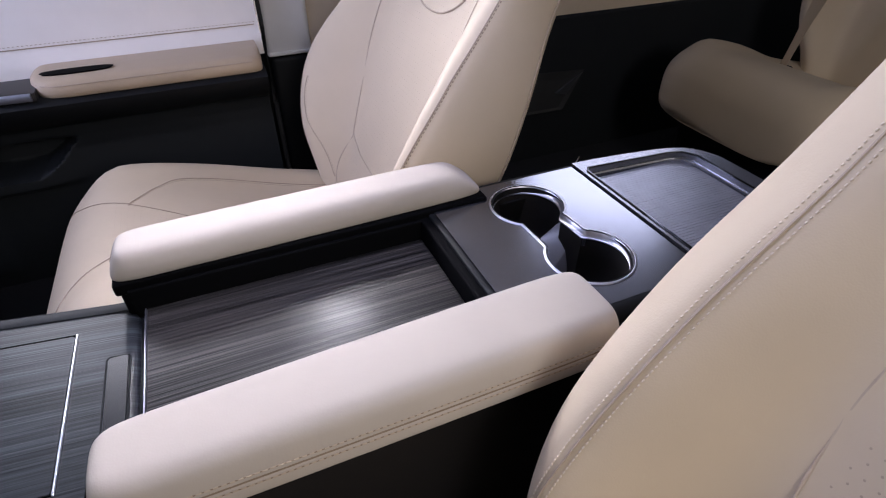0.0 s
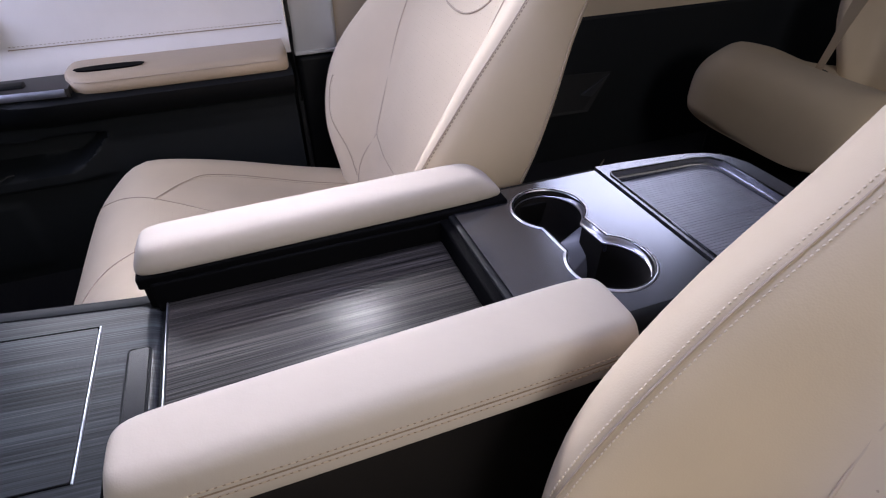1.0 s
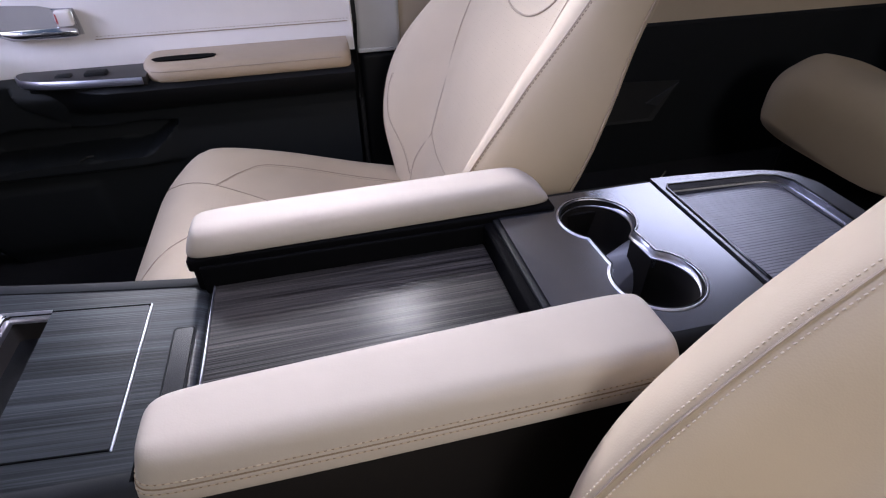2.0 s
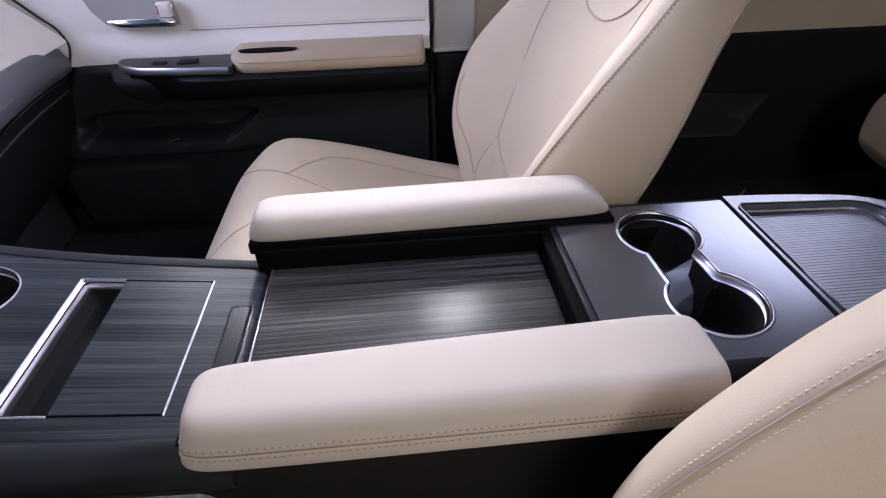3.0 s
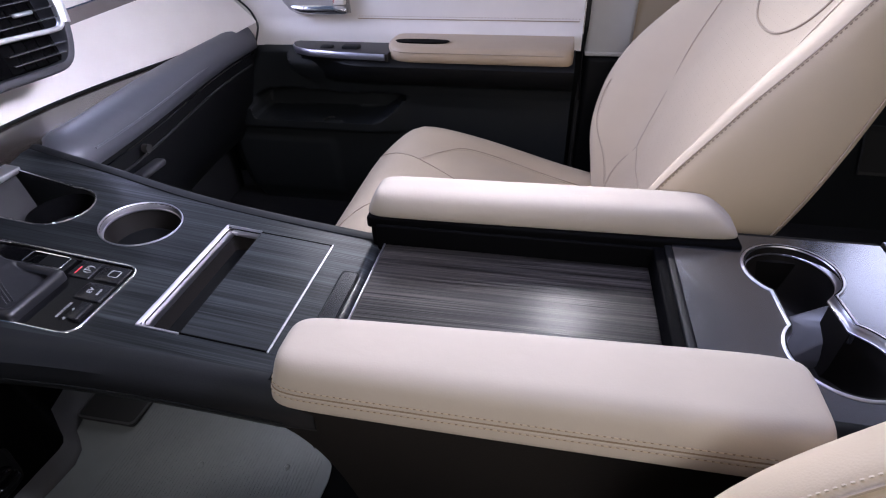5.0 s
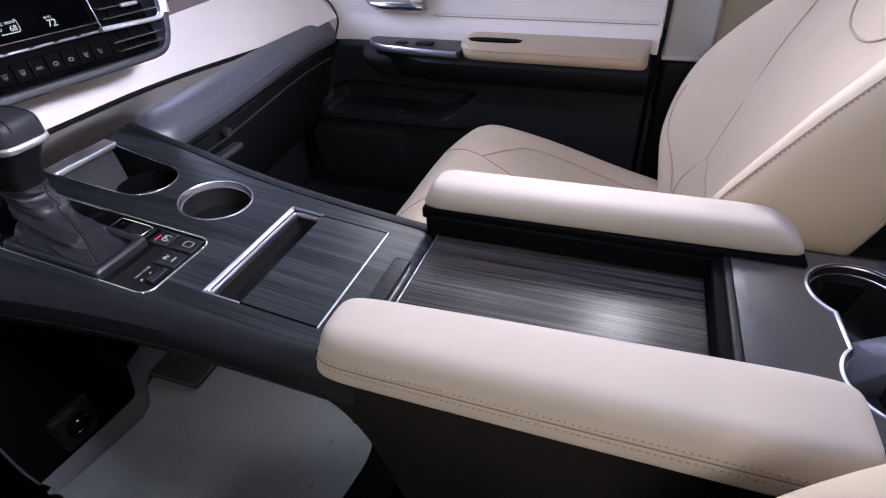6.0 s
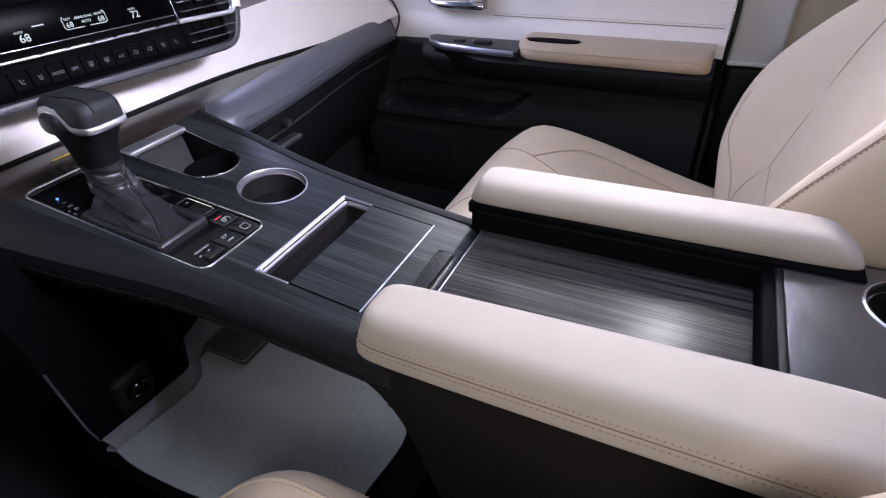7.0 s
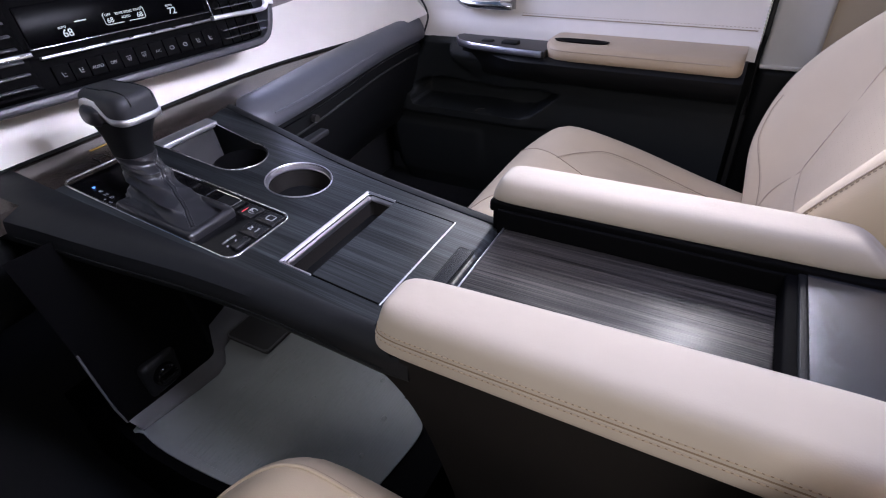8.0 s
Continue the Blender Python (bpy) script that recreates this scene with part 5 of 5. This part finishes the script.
# brown veneer strip along its foot
rings = []
for k in range(41):
    x = -0.60 + 1.24 * k / 40
    s = dash_shift(x)
    sag = -0.022 * smoothstep(0.2, 0.8, x)
    yf = max(0.440, min(0.464, 0.440 + 0.2 * (x - 0.14))) + (s + 0.0 if x > 0.3 else 0.0) * 0.5
    rings.append([(x, 0.526 + s, 0.4645 + sag), (x, 0.5 * (0.526 + s + yf), 0.4590 + sag), (x, yf, 0.4535 + sag), (x, yf, 0.430 + sag), (x, 0.53 + s, 0.43 + sag)])
part("veneer_strip", loft(rings), STRIP, dash, "glossy brown veneer strip", sharp=40)
part("strip_edge", tube([(-0.60 + 0.0325 * k, 0.5215 + dash_shift(-0.60 + 0.0325 * k), 0.4660 - 0.022 * smoothstep(0.2, 0.8, -0.60 + 0.0325 * k)) for k in range(41)], 0.0022, 6), BLACK, dash)
part("sticker", rbox(-0.040, -0.012, 0.488, 0.4945, 0.4585, 0.4602, 0), GOLD, dash, "small amber strip on the veneer")
part("printed_mark", tube([(-0.050, 0.455, 0.4565), (-0.050, 0.470, 0.4575), (-0.036, 0.470, 0.4575), (-0.036, 0.455, 0.4565)], 0.0012, 5), BLACK, dash)

# Black padding with its bluish window sheen mixed into the base colour.
LEDGEPAD = leather("black_padding_with_sheen", (0.066, 0.069, 0.082), rough=0.44, sheen=0.0, spec=0.9, grain=0.06)
# Grey that paints the highlight along the ledge's black seam fold.
SEAMGLINT = leather("seam_fold_highlight", (0.10, 0.105, 0.122), rough=0.28, sheen=0.0, spec=0.8)
# black padded ledge from the console to the door
rings = []
for k in range(73):
    t = (k / 72) ** 1.5
    x = 0.168 + 0.650 * t
    end = smoothstep(0.70, 0.80, x)
    yf = 0.396 + 0.056 * smoothstep(0.0, 0.9, t)
    yb = 0.452 + 0.034 * smoothstep(0, 0.6, t) + 0.016 * end
    zf, zb = 0.424 - 0.004 * t, 0.4575 + 0.004 * end
    s = max(0.02, 1 - (1 - min(1.0, (x - 0.168) / 0.040)) ** 2) ** 0.5
    if x > 0.800:
        s *= max(0.3, 1 - ((x - 0.800) / 0.019) ** 2) ** 0.5
    yc, zc = 0.5 * (yf + yb), 0.436
    w = yb - yf
    sec = [(yb + 0.014, zb - 0.024), (yb + 0.013, zb - 0.008), (yb + 0.007, zb - 0.001), (yb - 0.003, zb + 0.002), (yf + 0.72 * w, zb + 0.0022), (yf + 0.50 * w, zb - 0.0005),
           (yf + 0.30 * w, zb - 0.0065), (yf + 0.15 * w, zf + 0.0205), (yf + 0.06 * w, zf + 0.0140), (yf + 0.002, zf + 0.008), (yf, zf + 0.001), (yf + 0.002, zf - 0.012), (yf + 0.010, zf - 0.016), (yb, zf - 0.02)]
    rings.append([(x, yc + (y - yc) * s, zc + (z - zc) * s) for y, z in sec])
part("padded_ledge", loft(rings), LEDGEPAD, dash, "black padded ledge above the glovebox", sharp=60)
part("ledge_seam_glint", tube([(0.215 + 0.575 * k / 40, 0.3985 + 0.0575 * smoothstep(0, 0.9, k / 40), 0.4345 - 0.004 * k / 40) for k in range(41)], 0.0016, 8), SEAMGLINT, dash, "seam fold along the ledge, coloured as its highlight")
part("ledge_line", tube([(0.19 + 0.60 * k / 40, 0.398 + 0.060 * smoothstep(0, 0.9, k / 40), 0.4205 - 0.004 * k / 40 - 0.016) for k in range(41)], 0.0012, 6), BLACKSHINE, dash)
# glovebox
rings = []
for k in range(25):
    t = k / 24
    x = 0.165 + 0.635 * t
    yf = 0.412 + 0.060 * smoothstep(0.0, 0.9, t)
    rings.append([(x, yf, 0.41), (x, yf - 0.004, 0.385), (x, yf + 0.004, 0.34), (x, yf + 0.03, 0.26), (x, yf + 0.075, 0.18), (x, yf + 0.12, 0.15), (x, yf + 0.3, 0.15), (x, yf + 0.3, 0.41)])
part("glovebox", loft(rings), BLACK, dash, "black glovebox front", sharp=50)
part("glovebox_gap", tube([(0.19 + 0.6 * k / 30, 0.409 + 0.060 * smoothstep(0, 0.9, k / 30), 0.372) for k in range(31)], 0.0022, 6), RUBBER, dash)
bm = rbox(0.268, 0.330, 0.392, 0.412, 0.352, 0.363, 0.004)
part("glovebox_handle", bm, VENTFRAME, dash, "black glovebox pull handle")
bm = bmesh.new()
bmesh.ops.create_cone(bm, cap_ends=True, segments=20, radius1=0.007, radius2=0.007, depth=0.01, matrix=pose(0.312, 0.405, 0.388, 90, 0, 0))
part("glovebox_lock", bm, GREYTRIM, dash)
part("footwell_panel", rbox(0.13, 0.86, 0.62, 0.66, 0.0, 0.44, 0.01), CARPET, dash)
part("knee_panel", rbox(-0.85, -0.17, 0.46, 0.62, 0.30, 0.445, 0.03), BLACK, dash, "black panel under the steering column")
# Unseen block added to keep light off the console's driver side.
part("shade_block", rbox(-0.76, -0.34, 0.42, 0.60, 0.46, 0.55, 0.03), BLACK, dash, "unseen black block added to shade the driver side")

def tapered(bm):
    """Draws the lower right corner of the panel in."""
    for v in bm.verts:
        if v.co.x > 0.1:
            v.co.x -= 0.034 * (1 - smoothstep(-0.05, 0.04, v.co.z))
    return bm


# climate panel: a tilted block that faces the cabin
# Its unseen upper part is added height that darkens the selector plate's reflection.
climate = part("climate_panel", tapered(rbox(-0.20, 0.230, 0.0, 0.09, -0.046, 0.21, 0.024, 5)), PANELBLACK, dash, "black climate control panel")
PM = pose(0.073, 0.480, 0.574, -14, 1.0, -6.5) @ Matrix.Diagonal((1.02, 1, 1, 1))


def on_panel(ob):
    ob.data.transform(PM)
    return ob


on_panel(climate)
FY = -0.0015
on_panel(part("display", rbox(-0.122, 0.118, FY, 0.02, 0.0195, 0.066, 0.002), SCREENGLASS, climate, "gloss black display with white digits"))


def face(words, x, z, size, material):
    return text_mesh(words, size, climate, PM @ pose(x, FY - 0.0008, z, 90, 0, 0), material)


face("68", -0.075, 0.028, 0.0125, SCREEN)
face("AUTO", -0.079, 0.0355, 0.0036, SCREEN)
face("68", -0.0200, 0.0325, 0.0088, SCREEN)
face("LEFT", -0.0205, 0.0395, 0.004, SCREEN)
face("REAR SYNC", 0.000, 0.039, 0.0044, SCREEN)
face("AUTO", 0.001, 0.0335, 0.0044, SCREEN)
face("68", 0.0200, 0.0325, 0.0088, SCREEN)
face("RIGHT", 0.0195, 0.0395, 0.004, SCREEN)
face("72", 0.066, 0.029, 0.0125, SCREEN)
face("AUTO", 0.064, 0.0365, 0.0036, SCREEN)
for sx in (-1, 1):
    on_panel(part("bracket", tube([(sx * 0.025, FY - 0.0006, 0.0425), (sx * 0.0272, FY - 0.0006, 0.040), (sx * 0.0272, FY - 0.0006, 0.030), (sx * 0.025, FY - 0.0006, 0.0278), (sx * 0.004, FY - 0.0006, 0.0278)], 0.0005, 5), SCREEN, climate))
on_panel(part("airflow_mark", rbox(-0.062, -0.048, FY - 0.0006, FY, 0.0385, 0.0398, 0), SCREEN, climate))
# chrome lines and toggle row
on_panel(part("display_line", rbox(-0.124, 0.120, FY - 0.003, 0.004, 0.0172, 0.0182, 0.0004), CHROME, climate, "thin chrome line under the display"))
on_panel(part("toggle_bar", rbox(-0.118, 0.116, FY - 0.006, 0.004, 0.0050, 0.0086, 0.0012), SATINCHROME, climate, "chrome toggle row"))
for k in range(6):
    on_panel(part("toggle_gap", rbox(-0.072 + 0.031 * k, -0.0655 + 0.031 * k, FY - 0.0066, 0.0, 0.0068, 0.0084, 0.0004), BLACK, climate))
# button row
labels = ["seat", "vent", "AUTO", "OFF", "def", "rear", "A/C", "rec", "mix", "vent", "seat"]
for k, w in enumerate(labels):
    x0 = -0.113 + 0.0208 * k
    b = on_panel(part("button", rbox(x0, x0 + 0.0198, FY - 0.003, 0.006, -0.027, -0.004, 0.0012), PANELBLACK, climate, "black climate button"))
    z = -0.0165
    if w in ("AUTO", "OFF", "A/C"):
        text_mesh(w, 0.0052, b, PM @ pose(x0 + 0.0099, FY - 0.0036, z, 90, 0, 0), LEGEND)
    else:
        yy, cx2 = FY - 0.0034, x0 + 0.0099
        bm = bmesh.new()
        if w in ("seat", "vent"):
            tube([(cx2 - 0.0018, yy, z + 0.0035), (cx2 - 0.0006, yy, z - 0.002), (cx2 + 0.0028, yy, z - 0.002)], 0.0006, 5, bm=bm)
            for q in ((0.001, 0.0005, 0.003) if w == "vent" else (0.0015,)):
                tube([(cx2 + 0.0004 + q * 0.4, yy, z + q), (cx2 + 0.0030, yy, z + q)], 0.0004, 5, bm=bm)
        elif w in ("def", "rear"):
            tube([(cx2 - 0.0032, yy, z + 0.003), (cx2 + 0.0032, yy, z + 0.003), (cx2 + 0.0022, yy, z - 0.001), (cx2 - 0.0022, yy, z - 0.001)], 0.0004, 5, True, bm=bm)
            for q in (-0.0012, 0.0012):
                tube([(cx2 + q, yy, z + 0.0015), (cx2 + q + 0.0005, yy, z - 0.001), (cx2 + q, yy, z - 0.0035)], 0.0004, 5, bm=bm)
        else:
            tube([(cx2 + 0.0032 * math.cos(radians(a)), yy, z + 0.0022 * math.sin(radians(a))) for a in range(40, 341, 20)], 0.0005, 5, bm=bm)
            tube([(cx2 + 0.001, yy, z), (cx2 + 0.0034, yy, z + 0.001)], 0.0005, 5, bm=bm)
        on_panel(part("icon", bm, LEGEND, b))
# air vents on both sides
for sx, x0, x1 in ((-1, -0.200, -0.128),):
    vent = on_panel(part("air_vent", rbox(x0, x1, -0.001, 0.03, -0.028, 0.075, 0.004), PANELBLACK, climate, "dark louvred air vent"))
    for z0, z1 in ((-0.031, -0.0265), (0.0735, 0.079)):
        on_panel(part("vent_rim", rbox(x0 - 0.002, x1 + 0.002, -0.004, 0.006, z0, z1, 0.0015), PANELBLACK, vent))
    for q in ((0.30, 0.62) if sx > 0 else (0.5,)):
        xm = x0 + (x1 - x0) * q
        on_panel(part("vane", rbox(xm - 0.0010, xm + 0.0010, -0.0015, 0.010, -0.026, 0.073, 0.0005), PANELBLACK, vent))
    for k in range(7):
        z = -0.020 + 0.0145 * k
        bm = rbox(x0 + 0.003, x1 - 0.008, -0.0055, 0.012, z - 0.0014, z + 0.0014, 0.0008)
        for v in bm.verts:
            v.co.z += 0.30 * v.co.y
        on_panel(part("slat", bm, VENTFRAME, vent))
    on_panel(part("vent_tab", rbox((x0 + x1) / 2 - 0.010, (x0 + x1) / 2 + 0.010, -0.010, 0.0, 0.036, 0.0405, 0.0015), CHROME, vent))
    on_panel(part("vent_bar", rbox(min(x0, x1) - 0.002, max(x0, x1) + 0.004, -0.006, 0.004, 0.0100, 0.0165, 0.002), CHROME, vent, "satin chrome bar across the vent"))

# the vent on the passenger side: louvres in a rounded frame
EDGE = [(-0.046, 0.196), (-0.034, 0.205), (-0.020, 0.213), (0.0, 0.221), (0.02, 0.227), (0.05, 0.232), (0.12, 0.236)]


def strip(path, half, y0, y1):
    """A frame member: a rounded bar that follows (x, z) points on the panel."""
    pts = smooth_path([(x, 0, z) for x, z in path], 5)
    rings = []
    for i, p in enumerate(pts):
        d = (pts[min(i + 1, len(pts) - 1)] - pts[max(i - 1, 0)]).normalized()
        n = Vector((d.z, 0, -d.x))
        rings.append([(p.x + n.x * half * sp(math.cos(2 * math.pi * k / 16), 0.5), (y0 + y1) / 2 + (y1 - y0) / 2 * sp(math.sin(2 * math.pi * k / 16), 0.5), p.z + n.z * half * sp(math.cos(2 * math.pi * k / 16), 0.5)) for k in range(16)])
    return loft(rings)


vent = on_panel(part("air_vent", rbox(0.124, 0.200, -0.0015, 0.03, -0.033, 0.115, 0.002), PANELBLACK, climate, "dark louvred air vent with a chrome bar"))
on_panel(part("vent_frame", strip([(-0.19, -0.0405), (-0.05, -0.0405), (0.05, -0.0405), (0.12, -0.0405), (0.165, -0.0405), (0.188, -0.0395), (0.202, -0.033), (0.213, -0.018), (0.221, 0.0), (0.227, 0.02), (0.232, 0.05), (0.236, 0.12)], 0.0065, -0.013, 0.05), VENTRIM, vent, "grey satin frame with a rounded corner"))
on_panel(part("vent_bezel", strip([(0.2235, 0.010), (0.2275, 0.030), (0.2320, 0.07), (0.2355, 0.12)], 0.0062, -0.0165, 0.0), BRIGHTBAR, vent, "broad bright satin bezel beside the vent"))
for q in (0.142, 0.159, 0.176, 0.193):
    on_panel(part("vane", rbox(q - 0.0008, q + 0.0008, -0.0045, 0.004, -0.032, 0.11, 0.0003), PANELBLACK, vent))
for z in (-0.0215, -0.0095, 0.0215, 0.0345, 0.0475, 0.0605, 0.0735, 0.0865, 0.0995):
    bm = rbox(0.127, lerp_table(EDGE, z) - 0.0065, -0.0105, -0.0015, z - 0.0007, z + 0.0007, 0.0004)
    for v in bm.verts:
        v.co.z += 0.25 * v.co.y
    on_panel(part("slat", bm, GRAPHITE, vent))
on_panel(part("vent_tab", rbox(0.160, 0.186, -0.0145, -0.008, 0.0285, 0.0335, 0.0018), BRIGHTBAR, vent, "chrome louvre tab"))
on_panel(part("vent_bar", strip([(0.117, 0.0075), (0.16, 0.0062), (0.20, 0.0050), (0.213, 0.0070), (0.2195, 0.0165), (0.2225, 0.030), (0.2265, 0.07), (0.229, 0.12)], 0.0034, -0.0150, -0.006), BRIGHTBAR, vent, "satin chrome bar that turns up at its end"))
on_panel(part("vent_divider", strip([(0.1225, 0.010), (0.1215, 0.05), (0.1205, 0.115)], 0.0010, -0.006, 0.002), CHROME, vent))
